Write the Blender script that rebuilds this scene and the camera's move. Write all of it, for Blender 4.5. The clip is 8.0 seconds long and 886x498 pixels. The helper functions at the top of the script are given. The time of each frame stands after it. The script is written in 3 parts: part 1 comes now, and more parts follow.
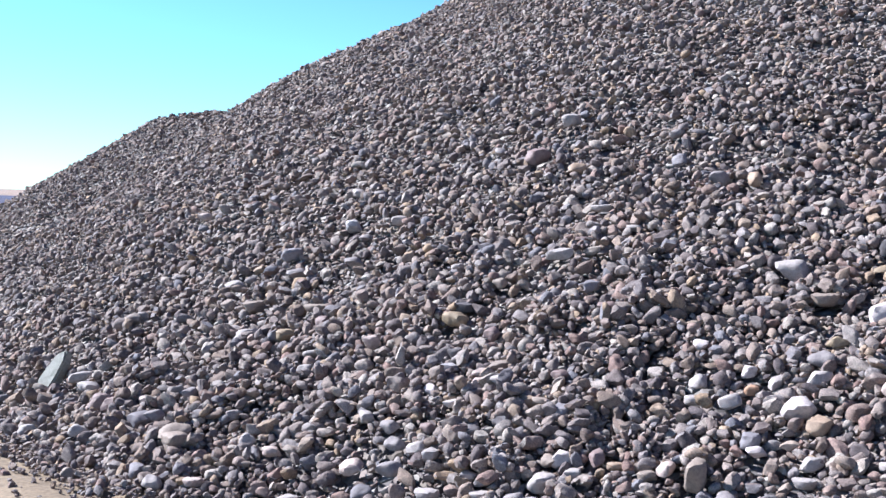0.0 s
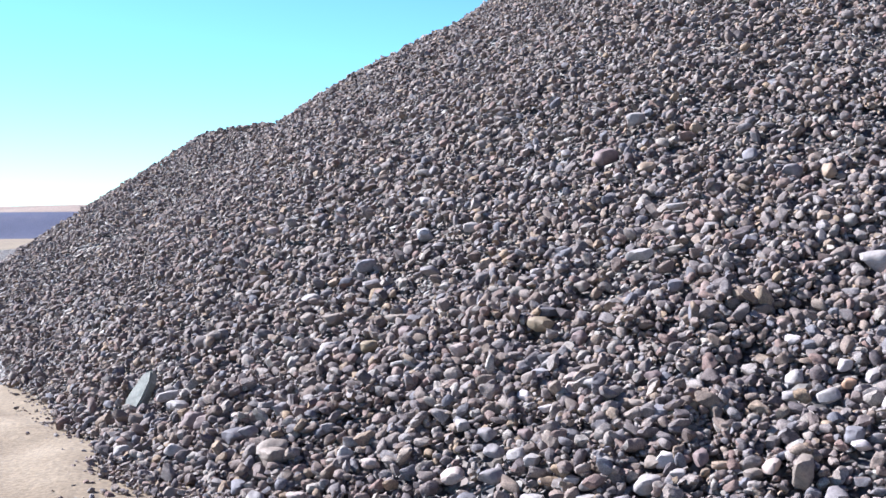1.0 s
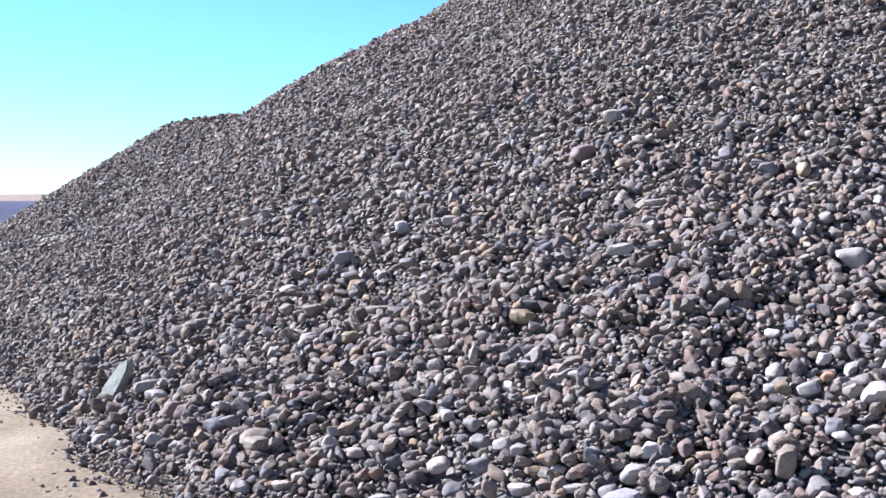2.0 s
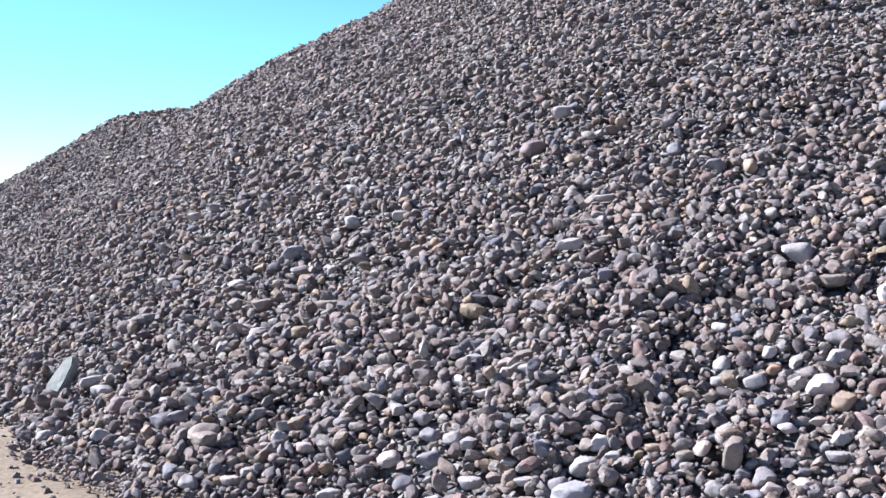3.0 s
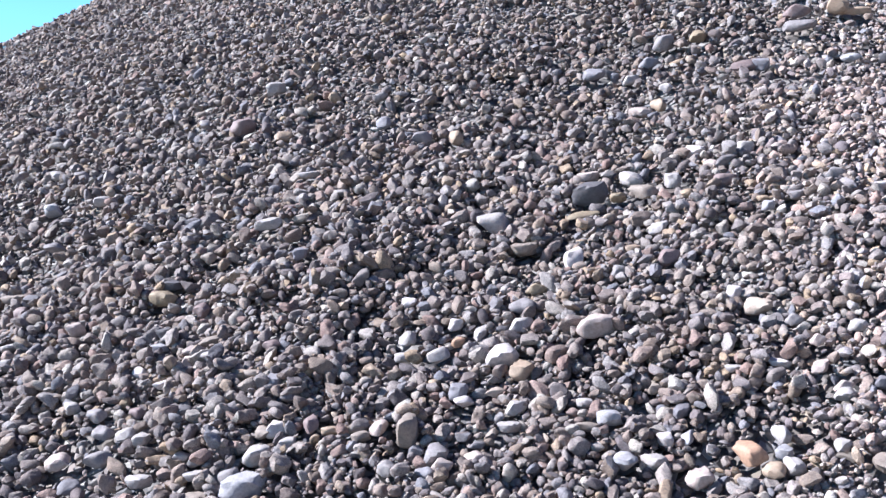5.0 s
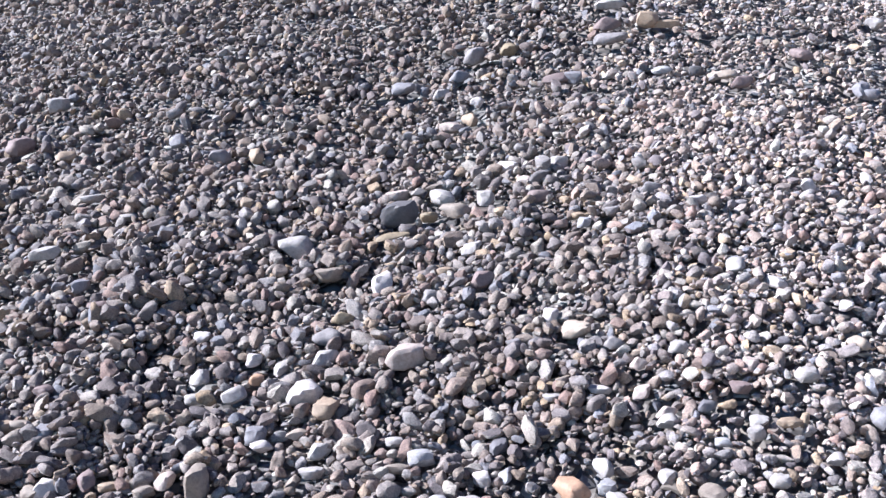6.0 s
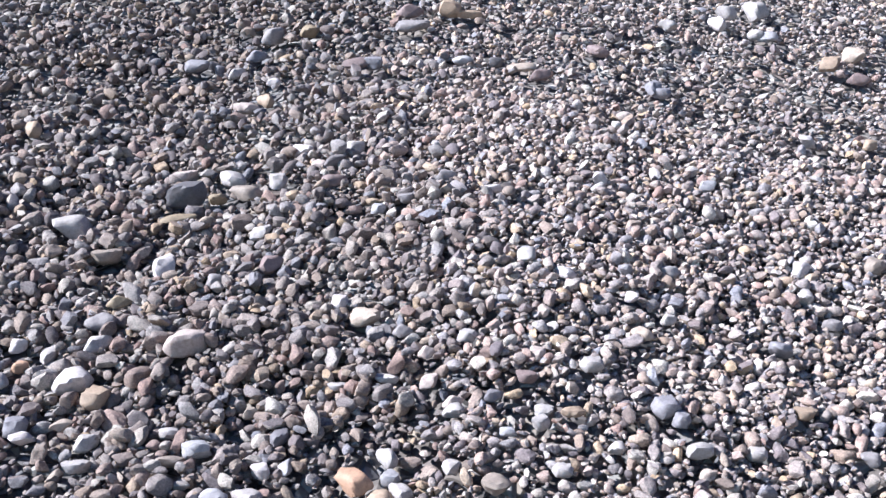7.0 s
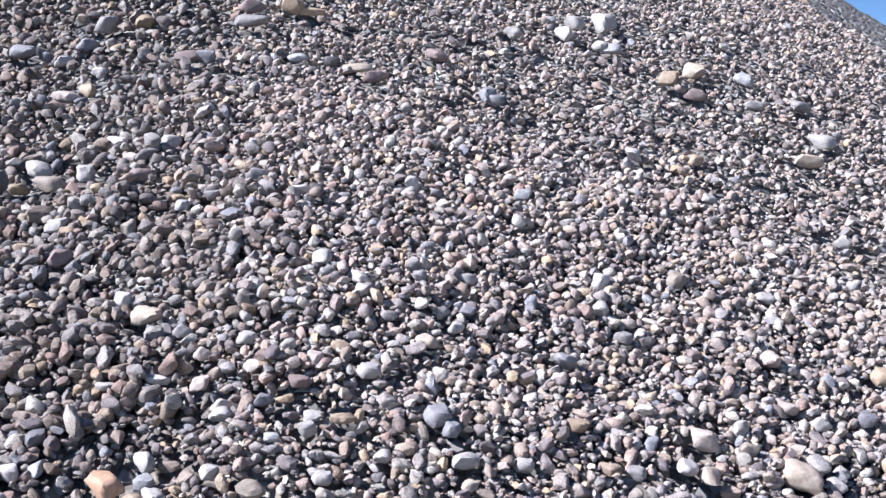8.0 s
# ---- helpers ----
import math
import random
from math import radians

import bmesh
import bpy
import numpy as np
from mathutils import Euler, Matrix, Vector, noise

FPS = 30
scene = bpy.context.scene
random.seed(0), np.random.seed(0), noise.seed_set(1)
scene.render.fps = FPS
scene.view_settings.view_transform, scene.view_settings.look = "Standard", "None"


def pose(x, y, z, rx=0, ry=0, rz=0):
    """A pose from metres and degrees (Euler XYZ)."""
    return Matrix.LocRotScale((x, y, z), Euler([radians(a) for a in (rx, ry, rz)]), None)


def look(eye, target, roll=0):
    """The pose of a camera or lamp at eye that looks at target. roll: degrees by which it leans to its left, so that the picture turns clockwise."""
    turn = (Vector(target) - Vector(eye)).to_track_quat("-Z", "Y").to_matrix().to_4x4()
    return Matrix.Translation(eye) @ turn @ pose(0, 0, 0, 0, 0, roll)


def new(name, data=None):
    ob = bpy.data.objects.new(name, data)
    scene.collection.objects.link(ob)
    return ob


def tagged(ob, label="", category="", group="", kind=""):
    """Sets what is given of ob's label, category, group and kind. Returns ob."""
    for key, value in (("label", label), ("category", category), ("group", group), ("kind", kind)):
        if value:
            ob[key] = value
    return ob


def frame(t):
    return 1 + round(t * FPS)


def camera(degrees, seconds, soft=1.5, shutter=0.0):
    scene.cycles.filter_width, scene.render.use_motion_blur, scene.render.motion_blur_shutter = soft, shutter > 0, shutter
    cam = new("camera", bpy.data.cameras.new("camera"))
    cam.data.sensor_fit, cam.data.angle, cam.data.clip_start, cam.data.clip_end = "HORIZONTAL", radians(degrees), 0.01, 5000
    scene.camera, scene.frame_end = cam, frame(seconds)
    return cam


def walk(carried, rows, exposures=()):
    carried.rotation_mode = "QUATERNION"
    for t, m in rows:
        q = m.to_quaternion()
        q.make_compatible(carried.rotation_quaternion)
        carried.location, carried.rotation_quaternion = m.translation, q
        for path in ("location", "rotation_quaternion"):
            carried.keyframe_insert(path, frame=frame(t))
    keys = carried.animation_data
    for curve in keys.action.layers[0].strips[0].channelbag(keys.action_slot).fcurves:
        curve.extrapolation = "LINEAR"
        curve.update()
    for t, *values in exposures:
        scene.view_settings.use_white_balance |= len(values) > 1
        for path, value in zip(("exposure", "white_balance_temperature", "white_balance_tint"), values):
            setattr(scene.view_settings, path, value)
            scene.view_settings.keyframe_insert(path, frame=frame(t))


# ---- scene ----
cam = camera(42.4, 8.0, soft=1.5)
# seconds, eye x, y, z, yaw to the left, pitch up, roll
PATH = [
    (0, -0.028, -0.005, 1.480, -0.28, -2.10, 2.00),
    (0.5, -0.145, -0.051, 1.502, 1.18, -1.84, 1.04),
    (1, -0.317, -0.078, 1.546, 1.26, -2.30, -0.74),
    (2.5, -0.512, -0.149, 1.523, -2.35, -2.56, 0.80),
    (3, -0.506, -0.133, 1.513, -3.70, -2.66, 0.35),
    (3.5, -0.440, -0.100, 1.481, -6.33, -3.00, -0.60),
    (4, -0.292, -0.026, 1.435, -9.47, -3.21, -0.68),
    (5.3, 0.245, 0.064, 1.454, -15.98, -3.35, -1.46),
    (5.5, 0.284, 0.183, 1.435, -18.64, -3.06, -1.07),
    (6, 0.377, 0.407, 1.437, -22.04, -2.64, -2.48),
    (6.5, 0.409, 0.530, 1.406, -27.76, -2.27, -1.65),
    (7, 0.514, 0.506, 1.385, -31.60, -3.15, -0.64),
    (7.5, 0.738, 0.408, 1.382, -34.58, -3.23, -1.01),
    (8, 0.990, 0.274, 1.394, -35.67, -3.07, 1.52),
]


def stand(x, y, z, yaw, pitch, roll):
    yw, pt = radians(yaw), radians(pitch)
    ahead = Vector((-math.sin(yw) * math.cos(pt), math.cos(yw) * math.cos(pt), math.sin(pt)))
    return look((x, y, z), Vector((x, y, z)) + ahead, roll)


walk(cam, [(t, stand(*row)) for t, *row in PATH], exposures=[(0.0, 1.74, 5600, 13), (4.0, 1.77, 5530, 12.5), (5.7, 1.84, 5500, 11.5), (8.0, 1.68, 5530, 10.5)])

# ---- world and sun ----
SUN_AZ, SUN_EL = 72.0, 38.0      # degrees to the left of +y, and above the horizon
to_sun = Vector((-math.sin(radians(SUN_AZ)) * math.cos(radians(SUN_EL)), math.cos(radians(SUN_AZ)) * math.cos(radians(SUN_EL)), math.sin(radians(SUN_EL))))
world = bpy.data.worlds.new("sky")
scene.world = world
world.use_nodes = True
wn = world.node_tree
sky = wn.nodes.new("ShaderNodeTexSky")
sky.sky_type, sky.sun_disc = "NISHITA", False
sky.sun_elevation, sky.sun_rotation = radians(SUN_EL), radians(-SUN_AZ)
sky.air_density, sky.dust_density, sky.ozone_density, sky.altitude = 1.0, 0.05, 0.8, 1500
# thin haze: the sky pales from a deep blue zenith to the horizon, and towards the sun
way = wn.nodes.new("ShaderNodeTexCoord")
depth = wn.nodes.new("ShaderNodeVectorMath")
depth.operation = "DOT_PRODUCT"
depth.inputs[1].default_value = (-0.3 * to_sun.x, -0.3 * to_sun.y, 1.0)
wn.links.new(way.outputs["Generated"], depth.inputs[0])
haze = wn.nodes.new("ShaderNodeValToRGB")
haze.color_ramp.interpolation = "EASE"
haze.color_ramp.elements[0].position, haze.color_ramp.elements[0].color = 0.06, (0.74, 1.13, 1.22, 1)
haze.color_ramp.elements[1].position, haze.color_ramp.elements[1].color = 0.42, (0.40, 0.39, 0.54, 1)
wn.links.new(depth.outputs["Value"], haze.inputs[0])
clear = wn.nodes.new("ShaderNodeMix")
clear.data_type, clear.blend_type = "RGBA", "MULTIPLY"
clear.inputs[0].default_value = 1.0
wn.links.new(sky.outputs[0], clear.inputs[6])
wn.links.new(haze.outputs[0], clear.inputs[7])
wn.links.new(clear.outputs[2], wn.nodes["Background"].inputs[0])
wn.nodes["Background"].inputs[1].default_value = 0.052
sun = new("sun", bpy.data.lights.new("sun", "SUN"))
sun.data.energy, sun.data.angle, sun.data.color = 4.2, radians(0.53), (1.0, 0.925, 0.83)
sun.matrix_world = look(to_sun * 50, (0, 0, 0))


# ---- materials ----
def material(name):
    m = bpy.data.materials.new(name)
    m.use_nodes = True
    return m, m.node_tree.nodes, m.node_tree.links, m.node_tree.nodes["Principled BSDF"]


def ramp(nodes, stops):
    r = nodes.new("ShaderNodeValToRGB")
    while len(r.color_ramp.elements) < len(stops):
        r.color_ramp.elements.new(0.5)
    for e, (at, col) in zip(r.color_ramp.elements, stops):
        e.position, e.color = at, (*col, 1)
    return r


STONE_TONES = [
    (0.00, (0.089, 0.082, 0.089)), (0.09, (0.156, 0.141, 0.146)), (0.20, (0.254, 0.217, 0.194)), (0.31, (0.207, 0.214, 0.244)),
    (0.41, (0.306, 0.273, 0.256)), (0.50, (0.245, 0.192, 0.182)), (0.58, (0.341, 0.318, 0.311)), (0.67, (0.198, 0.186, 0.194)),
    (0.75, (0.396, 0.330, 0.264)), (0.83, (0.371, 0.364, 0.380)), (0.92, (0.468, 0.441, 0.421)), (1.00, (0.593, 0.580, 0.567)),
]


def stone_material(name, own, pale):
    """Stone that takes its tone from the piece that it is on."""
    m, n, l, bsdf = material(name)
    pick = n.new("ShaderNodeObjectInfo" if own else "ShaderNodeNewGeometry")
    value = pick.outputs["Random" if own else "Random Per Island"]
    tone = ramp(n, [(at, tuple(min(0.8, (c + 0.5 * (c - col[1])) * pale * k * (0.27 / col[1]) ** 0.32) for c, k in zip(col, (1.03, 0.99, 0.975)))) for at, col in STONE_TONES])
    l.new(value, tone.inputs[0])
    place = n.new("ShaderNodeNewGeometry")
    grain = n.new("ShaderNodeTexNoise")
    grain.inputs["Scale"].default_value, grain.inputs["Detail"].default_value, grain.inputs["Roughness"].default_value = 130, 5, 0.7
    patch = n.new("ShaderNodeTexNoise")
    patch.inputs["Scale"].default_value, patch.inputs["Detail"].default_value = 24, 3
    for tex in (grain, patch):
        l.new(place.outputs["Position"], tex.inputs["Vector"])
    speck = ramp(n, [(0.32, (0.55, 0.55, 0.57)), (0.50, (1, 1, 1)), (0.70, (1.45, 1.42, 1.38))])
    l.new(grain.outputs[0], speck.inputs[0])
    stain = ramp(n, [(0.35, (0.78, 0.76, 0.75)), (0.62, (1.12, 1.10, 1.06))])
    l.new(patch.outputs[0], stain.inputs[0])
    last = tone.outputs[0]
    for other in (speck, stain):
        mix = n.new("ShaderNodeMix")
        mix.data_type, mix.blend_type = "RGBA", "MULTIPLY"
        mix.inputs[0].default_value = 1.0
        l.new(last, mix.inputs[6])
        l.new(other.outputs[0], mix.inputs[7])
        last = mix.outputs[2]
    l.new(last, bsdf.inputs["Base Color"])
    bsdf.inputs["Roughness"].default_value = 0.85
    bump = n.new("ShaderNodeBump")
    bump.inputs["Strength"].default_value, bump.inputs["Distance"].default_value = 0.8, 0.006
    l.new(grain.outputs[0], bump.inputs["Height"])
    l.new(bump.outputs[0], bsdf.inputs["Normal"])
    return m


def plain_stone(name, col, rough=0.7):
    """One stone's own colour, with grain."""
    m, n, l, bsdf = material(name)
    place = n.new("ShaderNodeNewGeometry")
    grain = n.new("ShaderNodeTexNoise")
    grain.inputs["Scale"].default_value, grain.inputs["Detail"].default_value, grain.inputs["Roughness"].default_value = 60, 6, 0.72
    l.new(place.outputs["Position"], grain.inputs["Vector"])
    tint = ramp(n, [(0.28, tuple(c * 0.66 for c in col)), (0.5, col), (0.72, tuple(min(0.85, c * 1.25) for c in col))])
    l.new(grain.outputs[0], tint.inputs[0])
    l.new(tint.outputs[0], bsdf.inputs["Base Color"])
    bsdf.inputs["Roughness"].default_value = rough
    bump = n.new("ShaderNodeBump")
    bump.inputs["Strength"].default_value, bump.inputs["Distance"].default_value = 0.5, 0.006
    l.new(grain.outputs[0], bump.inputs["Height"])
    l.new(bump.outputs[0], bsdf.inputs["Normal"])
    return m


def gravel_material():
    """Far and buried stones: cells of stone tones with dark joints in relief."""
    m, n, l, bsdf = material("packed_gravel")
    place = n.new("ShaderNodeNewGeometry")
    cell = n.new("ShaderNodeTexVoronoi")
    cell.inputs["Scale"].default_value = 14
    edge = n.new("ShaderNodeTexVoronoi")
    edge.feature = "DISTANCE_TO_EDGE"
    edge.inputs["Scale"].default_value = 14
    for tex in (cell, edge):
        l.new(place.outputs["Position"], tex.inputs["Vector"])
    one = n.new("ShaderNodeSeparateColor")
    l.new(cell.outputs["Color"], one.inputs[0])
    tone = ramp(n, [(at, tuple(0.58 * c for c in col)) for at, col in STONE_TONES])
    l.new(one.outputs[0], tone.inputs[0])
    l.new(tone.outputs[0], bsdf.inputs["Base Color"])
    bsdf.inputs["Roughness"].default_value = 0.8
    high = ramp(n, [(0.0, (0, 0, 0)), (0.25, (0.8, 0.8, 0.8)), (0.5, (1, 1, 1))])
    l.new(edge.outputs[0], high.inputs[0])
    bump = n.new("ShaderNodeBump")
    bump.inputs["Strength"].default_value, bump.inputs["Distance"].default_value = 1.0, 0.05
    l.new(high.outputs[0], bump.inputs["Height"])
    l.new(bump.outputs[0], bsdf.inputs["Normal"])
    return m


def earth_material(name, low, mid, top, scale, relief):
    m, n, l, bsdf = material(name)
    place = n.new("ShaderNodeNewGeometry")
    broad = n.new("ShaderNodeTexNoise")
    broad.inputs["Scale"].default_value, broad.inputs["Detail"].default_value, broad.inputs["Roughness"].default_value = scale, 8, 0.62
    fine = n.new("ShaderNodeTexNoise")
    fine.inputs["Scale"].default_value, fine.inputs["Detail"].default_value = scale * 40, 4
    for tex in (broad, fine):
        l.new(place.outputs["Position"], tex.inputs["Vector"])
    tone = ramp(n, [(0.3, low), (0.5, mid), (0.72, top)])
    l.new(broad.outputs[0], tone.inputs[0])
    speck = ramp(n, [(0.35, (0.75, 0.75, 0.75)), (0.65, (1.15, 1.15, 1.15))])
    l.new(fine.outputs[0], speck.inputs[0])
    mix = n.new("ShaderNodeMix")
    mix.data_type, mix.blend_type = "RGBA", "MULTIPLY"
    mix.inputs[0].default_value = 1.0
    l.new(tone.outputs[0], mix.inputs[6])
    l.new(speck.outputs[0], mix.inputs[7])
    l.new(mix.outputs[2], bsdf.inputs["Base Color"])
    bsdf.inputs["Roughness"].default_value = 0.9
    bump = n.new("ShaderNodeBump")
    bump.inputs["Strength"].default_value, bump.inputs["Distance"].default_value = 0.6, relief
    l.new(fine.outputs[0], bump.inputs["Height"])
    l.new(bump.outputs[0], bsdf.inputs["Normal"])
    return m


MIXED = stone_material("coarse_stone", False, 0.69)
FINE = stone_material("fine_pale_stone", False, 1.03)
SINGLE = stone_material("single_stone", True, 0.8)
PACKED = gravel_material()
SAND = earth_material("sandy_earth", (0.155, 0.118, 0.08), (0.225, 0.175, 0.12), (0.30, 0.245, 0.18), 0.9, 0.01)
# distance haze and the slope's shaded face are put into this dark blue
HILL = earth_material("haze_shaded_slope", (0.030, 0.040, 0.095), (0.045, 0.055, 0.120), (0.070, 0.075, 0.130), 0.05, 0.5)
RIDGE = earth_material("dry_ridge", (0.20, 0.15, 0.13), (0.26, 0.20, 0.17), (0.32, 0.25, 0.21), 0.02, 0.5)

# ---- the heap's form ----
APEX_X, APEX_Y, TOP, FALL = 9.87, 18.77, 10.91, 0.64
SIDE_X, SIDE_Y, SIDE_TOP = -3.27, 17.17, 2.61


def swell(x, y, cx, cy, wide, high):
    return high * np.exp(-((x - cx) ** 2 + (y - cy) ** 2) / (2 * wide * wide))


def heap(x, y):
    """Height of the heap's face over the ground plane, in metres."""
    main = TOP - FALL * np.hypot(x - APEX_X, y - APEX_Y)
    side = np.minimum(SIDE_TOP + 1.92 - FALL * np.hypot(x - SIDE_X - 2.0, y - SIDE_Y - 0.4), SIDE_TOP + 0.06 * (x - SIDE_X))
    main = main + swell(x, y, 3.4, 4.7, 0.9, 0.12) + swell(x, y, 2.9, 6.9, 0.9, -0.14) + swell(x, y, 2.1, 5.4, 0.7, -0.09)
    main = main + swell(x, y, -2.4, 14.9, 1.5, 0.16) - swell(x, y, 13.6, 9.0, 3.0, 0.50) - swell(x, y, -0.3, 15.6, 1.5, 0.08)
    main = main + swell(x, y, -1.7, 5.2, 0.6, 0.20) + swell(x, y, -2.3, 6.2, 0.5, 0.15) - swell(x, y, -3.9, 9.0, 1.0, 0.13)
    main = main + 0.05 * np.sin(1.3 * x + 0.7 * y) * np.sin(0.9 * y - 0.5 * x) + 0.03 * np.sin(3.1 * x + 1.1) * np.sin(2.7 * y)
    main = main + 0.022 * np.sin(9 * x + 2 * np.sin(3 * y)) * np.sin(8 * y + 1.5 * np.sin(4 * x + 1))
    low = 0.40 - 0.06 * np.hypot(x + 13.5, y - 33.0)
    return np.maximum(np.maximum(main, side), low)


def mesh_object(name, verts, faces, mat, smooth=True, parent=None):
    me = bpy.data.meshes.new(name)
    me.from_pydata(verts, [], faces)
    me.polygons.foreach_set("use_smooth", [smooth] * len(me.polygons))
    me.materials.append(mat)
    ob = new(name, me)
    ob.parent = parent
    return ob


def sheet(xs, ys, height):
    """A grid of quads over xs and ys."""
    gx, gy = np.meshgrid(xs, ys, indexing="ij")
    verts = np.stack([gx, gy, height(gx, gy)], -1).reshape(-1, 3)
    k = np.arange(len(xs) * len(ys)).reshape(len(xs), len(ys))
    faces = np.stack([k[:-1, :-1], k[1:, :-1], k[1:, 1:], k[:-1, 1:]], -1).reshape(-1, 4)
    return verts.tolist(), faces.tolist()


# ---- ground and distance ----
def spread(near, far, step, count):
    core = np.arange(-near, near + step, step)
    out = near + (far - near) * (np.arange(1, count + 1) / count) ** 2.5
    return np.concatenate([-out[::-1], core, out])


def smooth(t):
    t = np.clip(t, 0, 1)
    return t * t * (3 - 2 * t)


def ground_height(x, y):
    return 0.03 * np.sin(0.8 * x + 0.3) * np.sin(0.6 * y) + 0.015 * np.sin(4.1 * x + 2.0 * y) * np.sin(3.3 * y - 1.7 * x) + 0.018 * np.sin(11 * (0.8 * x + 0.6 * y) + 1.6 * np.sin(2.3 * y)) - 0.025 - 9.0 * smooth((np.hypot(x, y) - 50) / 230)


ground = mesh_object("ground", *sheet(spread(14, 4000, 0.12, 24), spread(14, 4000, 0.12, 24), ground_height), SAND)
tagged(ground, "pale sandy earth floor of the gravel yard", "ground", kind="structure")


def hill_height(x, y):
    crest = 9.2 + 0.9 * np.sin(x * 0.012 + 2.2) + 0.35 * np.sin(x * 0.047)
    return -9.2 + smooth((y - 395) / 40) * crest


def ridge_height(x, y):
    crest = 13.4 + 1.2 * np.sin(x * 0.006 + 0.4) + 0.6 * np.sin(x * 0.021)
    return -9.3 + smooth((y - 560) / 160) * crest


hill = mesh_object("hill", *sheet(np.arange(-700, 701, 14.0), np.arange(380, 540, 8.0), hill_height), HILL)
tagged(hill, "low distant slope with blue haze and shade in its colour", "hill", kind="structure")
ridge = mesh_object("far_ridge", *sheet(np.arange(-900, 901, 20.0), np.arange(540, 1000, 20.0), ridge_height), RIDGE)
tagged(ridge, "bare tan ridge on the skyline", "ridge", kind="structure")

# ---- the heap ----
far_x, far_y = np.arange(-14, 30.1, 0.2), np.arange(-2, 40.1, 0.2)
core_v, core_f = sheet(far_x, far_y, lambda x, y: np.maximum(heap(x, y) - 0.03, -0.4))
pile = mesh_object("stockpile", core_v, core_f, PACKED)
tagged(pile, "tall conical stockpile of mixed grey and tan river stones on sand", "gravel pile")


def ball(level):
    """Points on a unit ball and its triangles."""
    bm = bmesh.new()
    bmesh.ops.create_icosphere(bm, subdivisions=level, radius=1)
    v = np.array([p.co[:] for p in bm.verts])
    f = np.array([[q.index for q in p.verts] for p in bm.faces])
    bm.free()
    return v, f


def octa():
    """A ball of 32 triangles."""
    v = [(1, 0, 0), (-1, 0, 0), (0, 1, 0), (0, -1, 0), (0, 0, 1), (0, 0, -1)]
    f = []
    mid = {}

    def half(a, b):
        key = (min(a, b), max(a, b))
        if key not in mid:
            p = np.array(v[a]) + np.array(v[b])
            v.append(tuple(p / np.linalg.norm(p)))
            mid[key] = len(v) - 1
        return mid[key]

    for a, b, c in ((0, 2, 4), (2, 1, 4), (1, 3, 4), (3, 0, 4), (2, 0, 5), (1, 2, 5), (3, 1, 5), (0, 3, 5)):
        ab, bc, ca = half(a, b), half(b, c), half(c, a)
        f += [(a, ab, ca), (ab, b, bc), (ca, bc, c), (ab, bc, ca)]
    return np.array(v, float), np.array(f)


def shaped(v, rng, planes, edge):
    """A ball cut into a blunt many-sided stone by random planes; edge: how keen its edges are. Its half lengths stay about 1."""
    n = rng.normal(size=(planes, 3))
    n /= np.linalg.norm(n, axis=1)[:, None]
    n = np.concatenate([n, -n[:3], np.array([(0, 0, 1.0), (0, 0, -1.0)])])
    far = rng.uniform(0.62, 1.05, len(n))
    d = v / np.linalg.norm(v, axis=1)[:, None]
    r = ((np.clip(d @ n.T, 0, None) / far) ** edge).sum(1) ** (-1 / edge)
    p = d * np.clip(r, 0, 1.35)[:, None]
    k = rng.normal(size=(3, 3)) * 1.5
    p = p * (1 + 0.05 * np.sin(2 * (p @ k[0]) + k[1, 0]) + 0.04 * np.sin(4 * (p @ k[1]) + k[2, 0]))[:, None]
    p = p - (p.max(0) + p.min(0)) / 2
    return p / np.abs(p).max(0)


rng = np.random.default_rng(7)
SPHERES = [octa(), ball(2), ball(3), ball(1)]
KINDS = 40
SHAPES = []
for level in range(4):
    own = np.random.default_rng(11)
    SHAPES.append([shaped(SPHERES[level][0], own, 4 + k % 5, (7, 15, 10, 24)[k % 4]) for k in range(KINDS)])


own = np.random.default_rng(23)
ROUNDED = [shaped(SPHERES[2][0], own, 5 + k % 5, (6, 9, 16)[k % 3]) for k in range(KINDS)]
LEVEL = 0.55      # how far a stone's flat side has settled from the slope's face towards the level


def settled(n):
    m = n * (1 - LEVEL) + np.array((0.0, 0.0, LEVEL))
    return m / np.linalg.norm(m)


def slope_normal(x, y):
    e = 0.15
    gx = (heap(x + e, y) - heap(x - e, y)) / (2 * e)
    gy = (heap(x, y + e) - heap(x, y - e)) / (2 * e)
    return np.array([-gx, -gy, 1.0]) / math.sqrt(1 + gx * gx + gy * gy)


def turn_of(normal, spin, lean, way):
    """Rows: a stone's long, middle and short axis, lying on a face with that normal."""
    short = normal + lean * np.array([math.cos(way), math.sin(way), 0.3])
    short /= np.linalg.norm(short)
    side = np.array((1.0, 0.0, 0.0)) - short[0] * short
    side /= np.linalg.norm(side)
    other = np.cross(short, side)
    return np.array([math.cos(spin) * side + math.sin(spin) * other, -math.sin(spin) * side + math.cos(spin) * other, short])


# A relief over the plan: every stone that is laid raises it, the next one lies on it.
CELL, X0, Y0 = 0.012, -11.0, 1.5
NX, NY = int(21 / CELL), int(27 / CELL)
relief = np.zeros((NX, NY), np.float32)
taken = np.zeros((NX, NY), bool)


